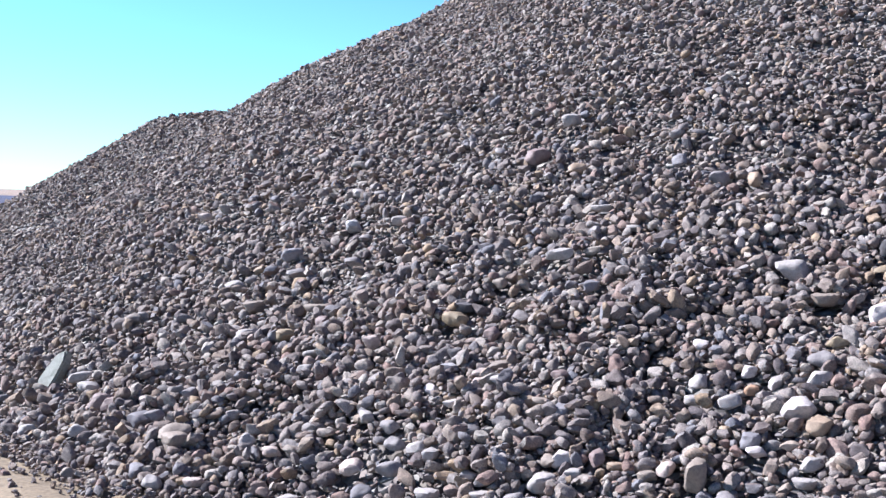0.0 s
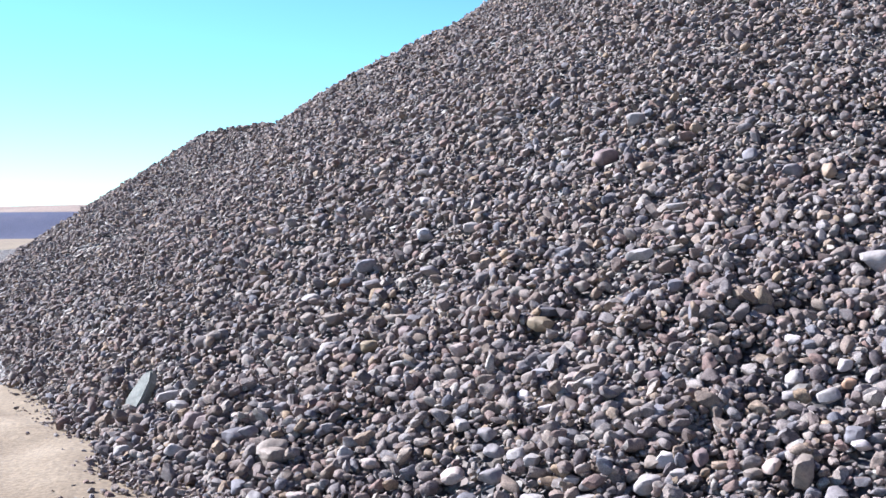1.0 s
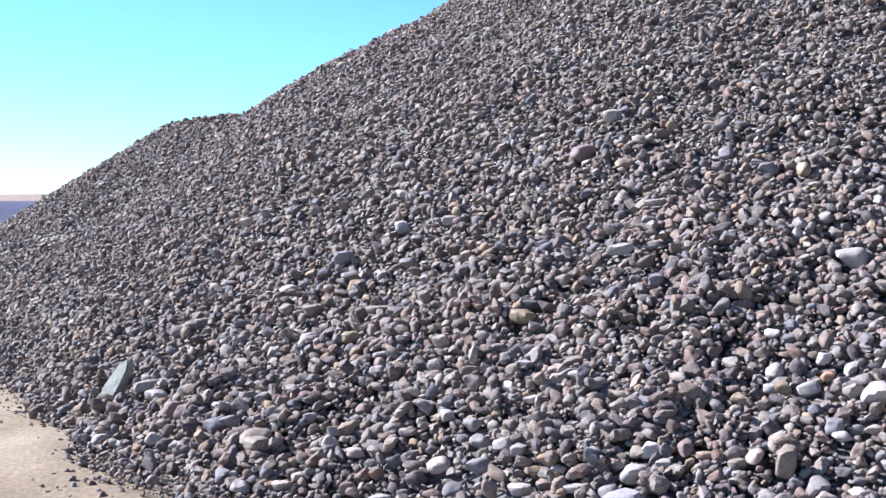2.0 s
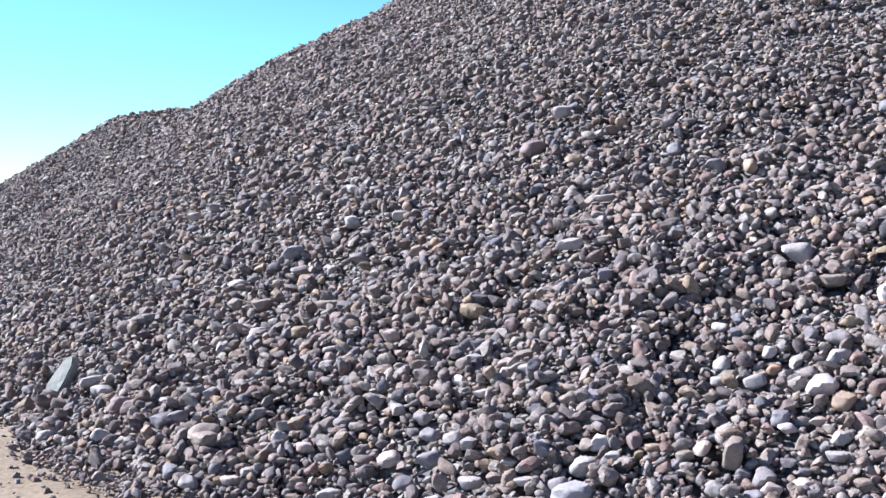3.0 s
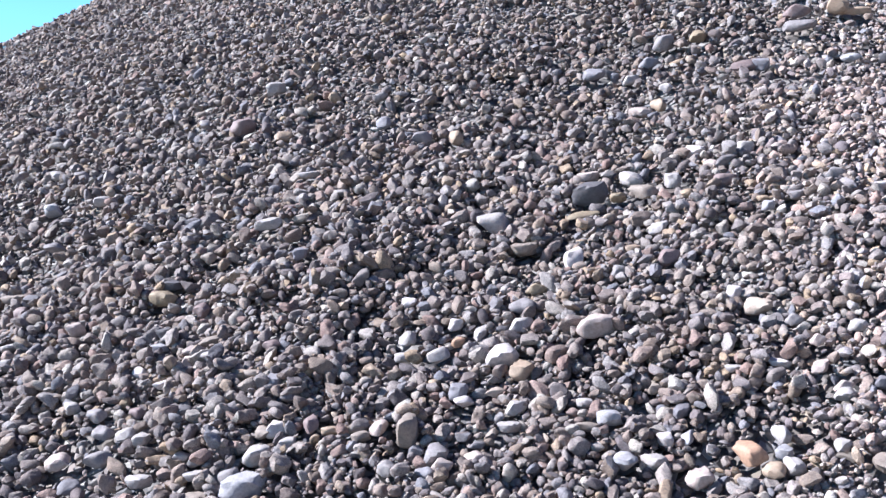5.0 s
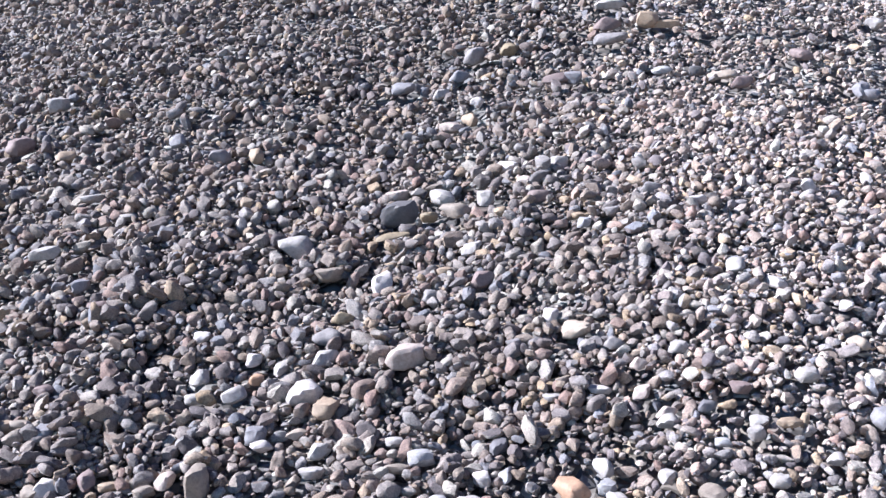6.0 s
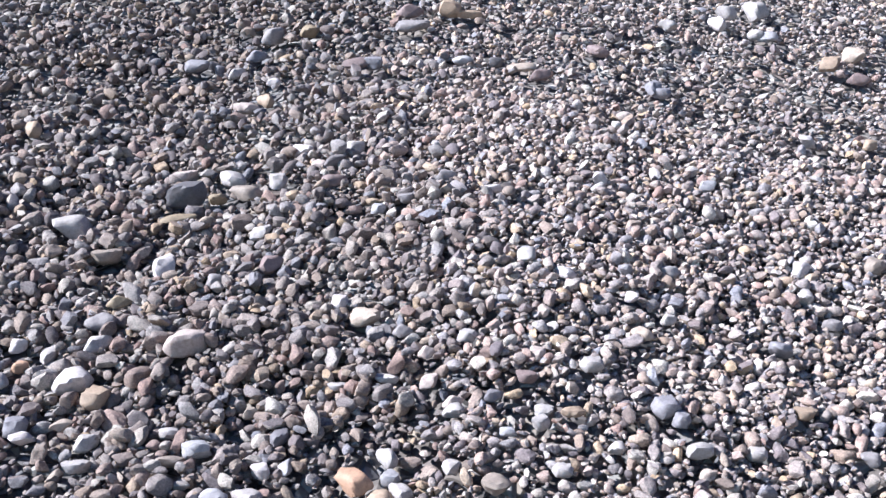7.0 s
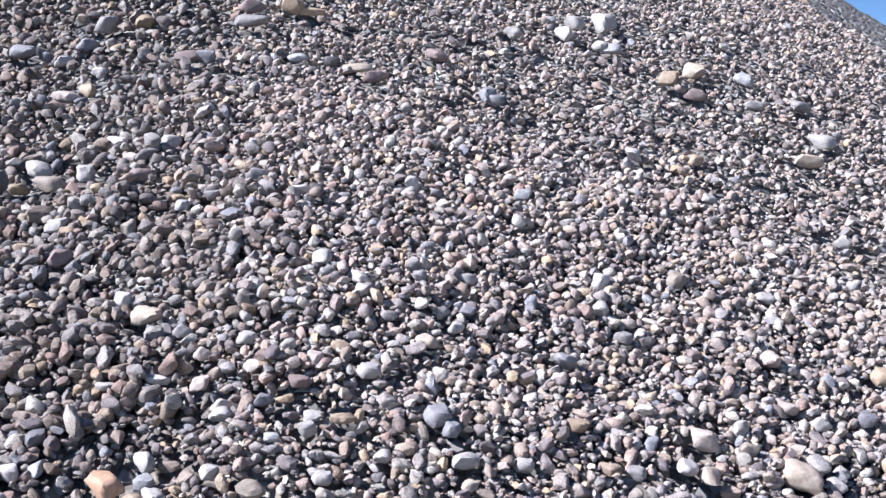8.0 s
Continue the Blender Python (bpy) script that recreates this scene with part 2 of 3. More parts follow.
def blotches(step, seed):
    """Smooth random values between -1 and 1 over the plan, that change over step cells."""
    own = np.random.default_rng(seed)
    small = own.uniform(-1, 1, (NX // step + 3, NY // step + 3))
    gx, gy = np.arange(NX) / step, np.arange(NY) / step
    ix, iy = gx.astype(int), gy.astype(int)
    fx, fy = smooth(gx - ix)[:, None], smooth(gy - iy)[None, :]
    a, b = small[ix][:, iy], small[ix + 1][:, iy]
    c, d = small[ix][:, iy + 1], small[ix + 1][:, iy + 1]
    return (a * (1 - fx) + b * fx) * (1 - fy) + (c * (1 - fx) + d * fx) * fy


lumps = (0.6 * blotches(24, 3) + 0.7 * blotches(9, 4)).astype(np.float32)


def lay(x, y, r, thick, hold, most):
    """Height of a stone's middle over the heap's face at x, y; raises the relief under it."""
    i, j, k = int((x - X0) / CELL), int((y - Y0) / CELL), max(1, int(r * 0.9 / CELL))
    patch = relief[i - k:i + k + 1, j - k:j + k + 1]
    if patch.shape != (2 * k + 1, 2 * k + 1):
        return None
    below = float(patch.mean())
    if below > most:
        return None
    up = below + hold * thick
    g = (np.arange(-k, k + 1) / (k + 0.5)) ** 2
    cap = up + thick * np.sqrt(np.clip(1 - g[:, None] - g[None, :], 0, 1)) * 0.9
    inside = g[:, None] + g[None, :] < 1
    np.maximum(patch, np.where(inside, cap, -1), out=patch)
    return up


TONES = {}


def stone(x, y, wide, high, deep, spin, col, kind=0, lean=0.0, lift=0.0, label=""):
    """A stone of its own on the heap's face: its half lengths along and across the slope's face and out of it."""
    # it lies among the loose stones, a little out of the heap's face
    away = math.hypot(x, y - 0.2)
    x, y = x - 0.055 * x / away, y - 0.055 * (y - 0.2) / away
    z0 = float(heap(x, y))
    n = slope_normal(x, y)
    i, j, k = int((x - X0) / CELL), int((y - Y0) / CELL), max(1, int((wide + high) / 2 / CELL))
    np.maximum(relief[i - k:i + k + 1, j - k:j + k + 1], 0.03, out=relief[i - k:i + k + 1, j - k:j + k + 1])
    axes = turn_of(settled(n), radians(spin), lean, radians(spin + 40))
    up = lay(x, y, (wide + high) / 2, deep, 0.6, 9)
    taken[i - k:i + k + 1, j - k:j + k + 1] = True
    me = bpy.data.meshes.new("stone")
    me.from_pydata(((ROUNDED[kind % KINDS] * (wide, high, deep)) @ axes).tolist(), [], SPHERES[2][1].tolist())
    me.polygons.foreach_set("use_smooth", [True] * len(me.polygons))
    me.set_sharp_from_angle(angle=radians(36))
    if col not in TONES:
        TONES[col] = plain_stone("stone_tone", tuple(0.74 * c + 0.015 * sum(col) for c in col))
    me.materials.append(TONES[col])
    ob = new("cobble", me)
    ob.location = Vector((x, y, z0)) + Vector(n) * ((up or 0) + lift)
    return tagged(ob, label, "stone", "cobbles lying on the stockpile")


WHITE = (0.564, 0.504, 0.503)
PALE = (0.418, 0.378, 0.372)
GREY = (0.282, 0.253, 0.261)
DARK = (0.127, 0.117, 0.129)
BLUE = (0.254, 0.239, 0.267)
ICE = (0.401, 0.383, 0.408)
TAN = (0.384, 0.281, 0.205)
ORANGE = (0.458, 0.275, 0.181)
PLUM = (0.245, 0.177, 0.174)
PINK = (0.494, 0.399, 0.368)
OLIVE = (0.303, 0.231, 0.153)
BROWN = (0.298, 0.242, 0.207)
SANDY = (0.471, 0.377, 0.312)
SLATE = (0.174, 0.161, 0.183)
stone(1.88, 6.08, 0.096, 0.073, 0.058, 7, PALE, 19, label="pale grey large long rounded cobble on the gravel stockpile")
stone(1.62, 5.06, 0.082, 0.062, 0.049, -6, WHITE, 8, label="whitish large long rounded cobble on the gravel stockpile")
stone(1.67, 4.94, 0.055, 0.050, 0.039, 48, TAN, 23, label="tan rounded cobble on the gravel stockpile")
stone(0.58, 5.10, 0.058, 0.046, 0.036, -15, WHITE, 11, label="whitish long rounded cobble on the gravel stockpile")
stone(1.10, 4.79, 0.074, 0.064, 0.074, 39, BROWN, 25, label="grey-brown large rounded cobble on the gravel stockpile")
stone(0.41, 4.89, 0.118, 0.063, 0.050, 7, ICE, 22, label="pale bluish grey large flat oblong cobble on the gravel stockpile")
stone(0.93, 8.26, 0.072, 0.064, 0.050, -6, PALE, 26, label="pale grey rounded cobble on the gravel stockpile")
stone(0.67, 7.95, 0.088, 0.070, 0.055, 21, PLUM, 23, label="purplish brown large long rounded cobble on the gravel stockpile")
stone(0.90, 7.67, 0.063, 0.048, 0.037, 12, TAN, 20, label="tan long rounded cobble on the gravel stockpile")
stone(-0.27, 7.90, 0.060, 0.048, 0.038, -6, PALE, 16, label="pale grey long rounded cobble on the gravel stockpile")
stone(0.11, 6.39, 0.068, 0.059, 0.047, 21, OLIVE, 0, label="olive-tan rounded cobble on the gravel stockpile")
stone(0.15, 6.52, 0.063, 0.040, 0.032, -20, DARK, 26, label="dark grey long rounded cobble on the gravel stockpile")
stone(0.30, 6.16, 0.048, 0.048, 0.038, -6, PLUM, 14, label="purplish brown rounded cobble on the gravel stockpile")
stone(2.05, 4.98, 0.088, 0.066, 0.052, -6, PINK, 24, label="pinkish large long rounded cobble on the gravel stockpile")
stone(2.43, 6.04, 0.099, 0.079, 0.062, 3, DARK, 7, label="dark grey large long rounded cobble on the gravel stockpile")
stone(2.34, 5.90, 0.090, 0.033, 0.026, -15, OLIVE, 20, label="olive-tan large flat oblong cobble on the gravel stockpile")
stone(2.14, 5.52, 0.067, 0.059, 0.047, 16, WHITE, 1, label="whitish rounded cobble on the gravel stockpile")
stone(1.95, 5.76, 0.074, 0.051, 0.040, 7, BROWN, 5, label="grey-brown long rounded cobble on the gravel stockpile")
stone(1.81, 5.32, 0.064, 0.051, 0.040, 21, GREY, 3, label="grey long rounded cobble on the gravel stockpile")
stone(1.76, 5.20, 0.062, 0.044, 0.034, -6, PALE, 11, label="pale grey long rounded cobble on the gravel stockpile")
stone(1.24, 5.39, 0.054, 0.044, 0.034, 57, PALE, 15, label="pale grey long rounded cobble on the gravel stockpile")
stone(1.20, 5.29, 0.048, 0.034, 0.027, -6, PALE, 27, label="pale grey long rounded cobble on the gravel stockpile")
stone(1.58, 5.30, 0.055, 0.032, 0.025, 61, PALE, 7, label="pale grey flat oblong cobble on the gravel stockpile")
stone(1.35, 5.23, 0.059, 0.043, 0.034, 16, PALE, 12, label="pale grey long rounded cobble on the gravel stockpile")
stone(1.71, 7.12, 0.071, 0.057, 0.045, 12, GREY, 17, label="grey long rounded cobble on the gravel stockpile")
stone(1.90, 7.01, 0.060, 0.057, 0.044, -33, TAN, 3, label="tan rounded cobble on the gravel stockpile")
stone(-0.39, 5.53, 0.068, 0.052, 0.041, -15, PINK, 18, label="pinkish long rounded cobble on the gravel stockpile")
stone(0.70, 6.65, 0.084, 0.041, 0.033, -6, PALE, 7, label="pale grey large flat oblong cobble on the gravel stockpile")
stone(1.24, 6.00, 0.054, 0.038, 0.030, -6, TAN, 0, label="tan long rounded cobble on the gravel stockpile")
stone(0.59, 5.35, 0.050, 0.045, 0.036, 66, BLUE, 23, label="bluish grey rounded cobble on the gravel stockpile")
stone(1.38, 4.86, 0.050, 0.035, 0.028, 12, WHITE, 6, label="whitish long rounded cobble on the gravel stockpile")
stone(0.99, 4.66, 0.048, 0.044, 0.034, -24, PALE, 13, label="pale grey rounded cobble on the gravel stockpile")
stone(1.19, 4.64, 0.060, 0.052, 0.041, 12, GREY, 8, label="grey rounded cobble on the gravel stockpile")
stone(1.52, 4.65, 0.052, 0.037, 0.029, -6, PALE, 5, label="pale grey long rounded cobble on the gravel stockpile")
stone(1.91, 4.50, 0.054, 0.048, 0.038, -6, ICE, 27, label="pale bluish grey rounded cobble on the gravel stockpile")
stone(0.48, 5.01, 0.063, 0.054, 0.042, 21, PALE, 24, label="pale grey rounded cobble on the gravel stockpile")
stone(0.36, 4.95, 0.049, 0.045, 0.035, -6, GREY, 12, label="grey rounded cobble on the gravel stockpile")
stone(0.22, 4.92, 0.052, 0.045, 0.035, -6, BROWN, 5, label="grey-brown rounded cobble on the gravel stockpile")
stone(-0.70, 5.45, 0.062, 0.035, 0.027, 3, PALE, 24, label="pale grey flat oblong cobble on the gravel stockpile")
stone(-0.19, 5.14, 0.056, 0.036, 0.028, -6, PALE, 25, label="pale grey flat oblong cobble on the gravel stockpile")
stone(-0.19, 5.55, 0.057, 0.041, 0.032, -6, GREY, 2, label="grey long rounded cobble on the gravel stockpile")
stone(-0.34, 5.80, 0.042, 0.039, 0.031, -6, PALE, 4, label="pale grey rounded cobble on the gravel stockpile")
stone(-0.22, 5.67, 0.050, 0.041, 0.033, -6, GREY, 19, label="grey long rounded cobble on the gravel stockpile")
stone(-0.03, 5.59, 0.041, 0.035, 0.028, -6, PLUM, 19, label="purplish brown rounded cobble on the gravel stockpile")
stone(-1.67, 6.50, 0.087, 0.062, 0.049, -20, SLATE, 14, label="dark slate-blue large long rounded cobble on the gravel stockpile")
stone(-1.37, 6.08, 0.084, 0.064, 0.051, 16, BROWN, 4, label="grey-brown large long rounded cobble on the gravel stockpile")
stone(-1.69, 6.70, 0.066, 0.032, 0.025, -6, PINK, 4, label="pinkish flat oblong cobble on the gravel stockpile")
stone(-2.17, 7.15, 0.071, 0.046, 0.036, 12, PALE, 0, label="pale grey long rounded cobble on the gravel stockpile")
stone(-0.60, 8.12, 0.058, 0.062, 0.049, -6, ICE, 27, label="pale bluish grey rounded cobble on the gravel stockpile")
stone(-0.62, 8.65, 0.062, 0.049, 0.038, -6, PALE, 0, label="pale grey long rounded cobble on the gravel stockpile")
stone(-0.43, 8.44, 0.056, 0.043, 0.034, -6, GREY, 6, label="grey long rounded cobble on the gravel stockpile")
stone(-1.03, 8.05, 0.077, 0.058, 0.045, 12, BLUE, 24, label="bluish grey long rounded cobble on the gravel stockpile")
stone(-0.94, 7.79, 0.086, 0.056, 0.044, 21, GREY, 6, label="grey large long rounded cobble on the gravel stockpile")
stone(-1.20, 7.50, 0.072, 0.062, 0.049, 21, BROWN, 5, label="grey-brown rounded cobble on the gravel stockpile")
stone(-0.91, 6.91, 0.060, 0.050, 0.039, 12, OLIVE, 27, label="olive-tan long rounded cobble on the gravel stockpile")
stone(-0.75, 7.16, 0.086, 0.044, 0.035, -15, BROWN, 5, label="grey-brown large flat oblong cobble on the gravel stockpile")
stone(-0.69, 6.89, 0.043, 0.046, 0.036, -6, PLUM, 9, label="purplish brown rounded cobble on the gravel stockpile")
stone(-1.18, 7.12, 0.096, 0.052, 0.041, 12, PALE, 10, label="pale grey large flat oblong cobble on the gravel stockpile")
stone(-0.55, 7.58, 0.065, 0.047, 0.037, -6, GREY, 6, label="grey long rounded cobble on the gravel stockpile")
stone(-1.95, 9.54, 0.069, 0.039, 0.031, -6, PINK, 17, label="pinkish flat oblong cobble on the gravel stockpile")
stone(0.12, 6.95, 0.043, 0.043, 0.034, -6, PALE, 21, label="pale grey rounded cobble on the gravel stockpile")
stone(0.42, 8.30, 0.052, 0.043, 0.033, 66, PALE, 20, label="pale grey long rounded cobble on the gravel stockpile")
stone(0.91, 6.04, 0.065, 0.038, 0.030, -6, PLUM, 6, label="purplish brown flat oblong cobble on the gravel stockpile")
stone(0.99, 7.04, 0.068, 0.033, 0.026, -6, PALE, 5, label="pale grey flat oblong cobble on the gravel stockpile")
stone(0.83, 6.75, 0.056, 0.032, 0.025, 30, PLUM, 22, label="purplish brown flat oblong cobble on the gravel stockpile")
stone(1.15, 6.73, 0.059, 0.032, 0.025, -6, PALE, 6, label="pale grey flat oblong cobble on the gravel stockpile")
stone(1.53, 7.40, 0.051, 0.055, 0.043, -6, BLUE, 12, label="bluish grey rounded cobble on the gravel stockpile")
stone(2.91, 7.20, 0.076, 0.049, 0.038, -24, BLUE, 9, label="bluish grey long rounded cobble on the gravel stockpile")
stone(2.99, 6.61, 0.071, 0.046, 0.036, 3, PINK, 0, label="pinkish long rounded cobble on the gravel stockpile")
stone(3.09, 7.00, 0.056, 0.040, 0.031, -6, PALE, 11, label="pale grey long rounded cobble on the gravel stockpile")
stone(2.76, 6.71, 0.060, 0.038, 0.030, -6, GREY, 13, label="grey flat oblong cobble on the gravel stockpile")
stone(2.51, 6.25, 0.066, 0.046, 0.036, -6, PINK, 5, label="pinkish long rounded cobble on the gravel stockpile")
stone(0.45, 5.50, 0.046, 0.038, 0.030, -6, TAN, 4, label="tan long rounded cobble on the gravel stockpile")
stone(0.33, 5.87, 0.071, 0.028, 0.022, 7, BROWN, 8, label="grey-brown flat oblong cobble on the gravel stockpile")
stone(-0.02, 5.85, 0.043, 0.037, 0.029, -6, WHITE, 2, label="whitish rounded cobble on the gravel stockpile")
stone(1.48, 5.40, 0.041, 0.036, 0.028, -6, WHITE, 10, label="whitish rounded cobble on the gravel stockpile")
stone(1.30, 5.65, 0.040, 0.034, 0.026, -6, WHITE, 9, label="whitish rounded cobble on the gravel stockpile")
stone(0.84, 6.29, 0.055, 0.043, 0.034, 12, BLUE, 26, label="bluish grey long rounded cobble on the gravel stockpile")
stone(0.36, 6.63, 0.048, 0.041, 0.032, -6, BROWN, 19, label="grey-brown rounded cobble on the gravel stockpile")
stone(-1.42, 7.96, 0.077, 0.045, 0.035, 3, PALE, 18, label="pale grey flat oblong cobble on the gravel stockpile")
stone(2.68, 6.04, 0.070, 0.060, 0.047, -28, PALE, 0, label="pale grey rounded cobble on the gravel stockpile")
stone(2.68, 5.88, 0.087, 0.050, 0.039, -37, BROWN, 19, label="grey-brown large flat oblong cobble on the gravel stockpile")
stone(2.54, 5.90, 0.046, 0.044, 0.034, -28, OLIVE, 21, label="olive-tan rounded cobble on the gravel stockpile")
stone(2.86, 5.89, 0.050, 0.051, 0.040, 26, PALE, 22, label="pale grey rounded cobble on the gravel stockpile")
stone(3.06, 5.67, 0.073, 0.041, 0.032, -28, PLUM, 10, label="purplish brown flat oblong cobble on the gravel stockpile")
stone(3.08, 5.86, 0.048, 0.030, 0.024, -28, PINK, 2, label="pinkish flat oblong cobble on the gravel stockpile")
stone(3.06, 6.04, 0.066, 0.043, 0.034, -37, WHITE, 9, label="whitish long rounded cobble on the gravel stockpile")
stone(2.54, 5.26, 0.059, 0.050, 0.039, -10, PLUM, 11, label="purplish brown rounded cobble on the gravel stockpile")
stone(2.44, 5.46, 0.038, 0.030, 0.023, -28, TAN, 26, label="tan small long rounded cobble on the gravel stockpile")
stone(2.72, 4.70, 0.065, 0.048, 0.038, -32, SANDY, 9, label="pale sandy long rounded cobble on the gravel stockpile")
stone(2.81, 4.54, 0.044, 0.036, 0.028, -28, GREY, 15, label="grey long rounded cobble on the gravel stockpile")
stone(2.67, 4.84, 0.041, 0.039, 0.031, -1, WHITE, 22, label="whitish rounded cobble on the gravel stockpile")
stone(2.30, 5.30, 0.044, 0.042, 0.033, -28, GREY, 10, label="grey rounded cobble on the gravel stockpile")
stone(2.65, 4.39, 0.047, 0.027, 0.021, -46, WHITE, 5, label="whitish flat oblong cobble on the gravel stockpile")
stone(1.91, 5.43, 0.056, 0.036, 0.029, -14, OLIVE, 15, label="olive-tan long rounded cobble on the gravel stockpile")
stone(2.82, 4.37, 0.037, 0.035, 0.027, -19, PINK, 15, label="pinkish small rounded cobble on the gravel stockpile")
stone(2.99, 4.34, 0.044, 0.030, 0.024, -28, PALE, 22, label="pale grey long rounded cobble on the gravel stockpile")
stone(3.06, 4.04, 0.042, 0.038, 0.030, -28, PLUM, 5, label="purplish brown rounded cobble on the gravel stockpile")
stone(2.77, 4.27, 0.038, 0.034, 0.027, -28, PINK, 1, label="pinkish small rounded cobble on the gravel stockpile")
stone(2.78, 4.11, 0.045, 0.033, 0.026, -28, PALE, 8, label="pale grey long rounded cobble on the gravel stockpile")
stone(3.14, 3.86, 0.049, 0.027, 0.021, 4, TAN, 0, label="tan flat oblong cobble on the gravel stockpile")
stone(3.46, 3.71, 0.048, 0.050, 0.039, -10, BLUE, 23, label="bluish grey rounded cobble on the gravel stockpile")
stone(2.93, 4.07, 0.039, 0.029, 0.023, -28, SLATE, 11, label="dark slate-blue long rounded cobble on the gravel stockpile")
stone(2.89, 3.92, 0.032, 0.026, 0.020, -28, ICE, 27, label="pale bluish grey small long rounded cobble on the gravel stockpile")
stone(3.44, 4.57, 0.043, 0.046, 0.036, -28, PALE, 12, label="pale grey rounded cobble on the gravel stockpile")
stone(3.53, 4.41, 0.042, 0.038, 0.030, -19, WHITE, 0, label="whitish rounded cobble on the gravel stockpile")
stone(4.10, 4.89, 0.046, 0.043, 0.034, 8, WHITE, 17, label="whitish rounded cobble on the gravel stockpile")
stone(3.61, 5.06, 0.052, 0.028, 0.022, -28, WHITE, 25, label="whitish flat oblong cobble on the gravel stockpile")
stone(3.49, 5.30, 0.059, 0.043, 0.034, -10, GREY, 13, label="grey long rounded cobble on the gravel stockpile")
stone(4.53, 5.93, 0.064, 0.045, 0.035, -28, PLUM, 11, label="purplish brown long rounded cobble on the gravel stockpile")
stone(4.52, 6.10, 0.092, 0.035, 0.028, -28, SANDY, 12, label="pale sandy large flat oblong cobble on the gravel stockpile")
stone(4.25, 6.33, 0.066, 0.035, 0.028, -28, ICE, 18, label="pale bluish grey flat oblong cobble on the gravel stockpile")
stone(4.42, 6.22, 0.049, 0.042, 0.033, -28, DARK, 26, label="dark grey rounded cobble on the gravel stockpile")
stone(5.01, 6.00, 0.068, 0.047, 0.037, -28, PLUM, 0, label="purplish brown long rounded cobble on the gravel stockpile")
stone(3.20, 6.71, 0.048, 0.041, 0.032, -10, WHITE, 14, label="whitish rounded cobble on the gravel stockpile")
stone(2.61, 5.51, 0.051, 0.041, 0.032, -28, PALE, 1, label="pale grey long rounded cobble on the gravel stockpile")
stone(3.13, 5.33, 0.039, 0.031, 0.024, -10, ICE, 22, label="pale bluish grey long rounded cobble on the gravel stockpile")
stone(3.26, 5.26, 0.047, 0.036, 0.028, -10, GREY, 5, label="grey long rounded cobble on the gravel stockpile")
stone(2.35, 4.10, 0.073, 0.055, 0.043, -46, ORANGE, 19, label="orange-tan long rounded cobble on the gravel stockpile")
stone(2.75, 3.79, 0.058, 0.058, 0.046, 26, BROWN, 6, label="grey-brown rounded cobble on the gravel stockpile")
stone(2.49, 4.11, 0.040, 0.043, 0.034, -28, PALE, 3, label="pale grey rounded cobble on the gravel stockpile")
stone(2.09, 4.32, 0.040, 0.037, 0.029, -64, WHITE, 24, label="whitish rounded cobble on the gravel stockpile")
stone(2.20, 4.40, 0.047, 0.033, 0.026, 44, SLATE, 7, label="dark slate-blue long rounded cobble on the gravel stockpile")
stone(2.47, 4.05, 0.036, 0.036, 0.028, -28, ICE, 26, label="pale bluish grey small rounded cobble on the gravel stockpile")
stone(2.66, 3.94, 0.049, 0.032, 0.025, 40, PALE, 14, label="pale grey long rounded cobble on the gravel stockpile")
stone(2.17, 4.28, 0.046, 0.026, 0.020, 44, ICE, 11, label="pale bluish grey flat oblong cobble on the gravel stockpile")
stone(3.46, 3.54, 0.052, 0.044, 0.035, -10, PALE, 16, label="pale grey rounded cobble on the gravel stockpile")
stone(3.76, 4.03, 0.034, 0.030, 0.023, -28, PALE, 11, label="pale grey small rounded cobble on the gravel stockpile")
stone(4.46, 6.80, 0.071, 0.076, 0.060, -28, TAN, 16, label="tan rounded cobble on the gravel stockpile")
stone(4.37, 7.10, 0.110, 0.047, 0.037, -37, PALE, 8, label="pale grey large flat oblong cobble on the gravel stockpile")
stone(4.54, 6.72, 0.095, 0.034, 0.027, -37, TAN, 24, label="tan large flat oblong cobble on the gravel stockpile")
stone(5.72, 6.16, 0.073, 0.051, 0.040, -28, PALE, 14, label="pale grey long rounded cobble on the gravel stockpile")
stone(6.12, 6.11, 0.057, 0.061, 0.048, -28, WHITE, 3, label="whitish rounded cobble on the gravel stockpile")
stone(6.26, 5.90, 0.056, 0.048, 0.038, -28, PALE, 18, label="pale grey rounded cobble on the gravel stockpile")
stone(5.13, 5.57, 0.059, 0.042, 0.033, -55, BLUE, 23, label="bluish grey long rounded cobble on the gravel stockpile")
stone(3.42, 7.20, 0.069, 0.067, 0.053, 17, GREY, 24, label="grey rounded cobble on the gravel stockpile")
stone(2.46, 4.77, 0.040, 0.029, 0.023, -19, GREY, 25, label="grey long rounded cobble on the gravel stockpile")
stone(2.16, 4.58, 0.032, 0.029, 0.023, -28, BROWN, 11, label="grey-brown small rounded cobble on the gravel stockpile")
stone(1.86, 4.63, 0.042, 0.031, 0.025, -19, PALE, 27, label="pale grey long rounded cobble on the gravel stockpile")
stone(6.70, 5.49, 0.069, 0.071, 0.055, -36, SANDY, 9, label="pale sandy rounded cobble on the gravel stockpile")
stone(6.45, 5.46, 0.071, 0.065, 0.051, -36, TAN, 1, label="tan rounded cobble on the gravel stockpile")
stone(6.53, 5.30, 0.078, 0.049, 0.039, -36, PLUM, 13, label="purplish brown flat oblong cobble on the gravel stockpile")
stone(7.09, 5.40, 0.075, 0.057, 0.044, -36, ICE, 2, label="pale bluish grey long rounded cobble on the gravel stockpile")
stone(5.63, 4.93, 0.052, 0.050, 0.039, -36, WHITE, 6, label="whitish rounded cobble on the gravel stockpile")
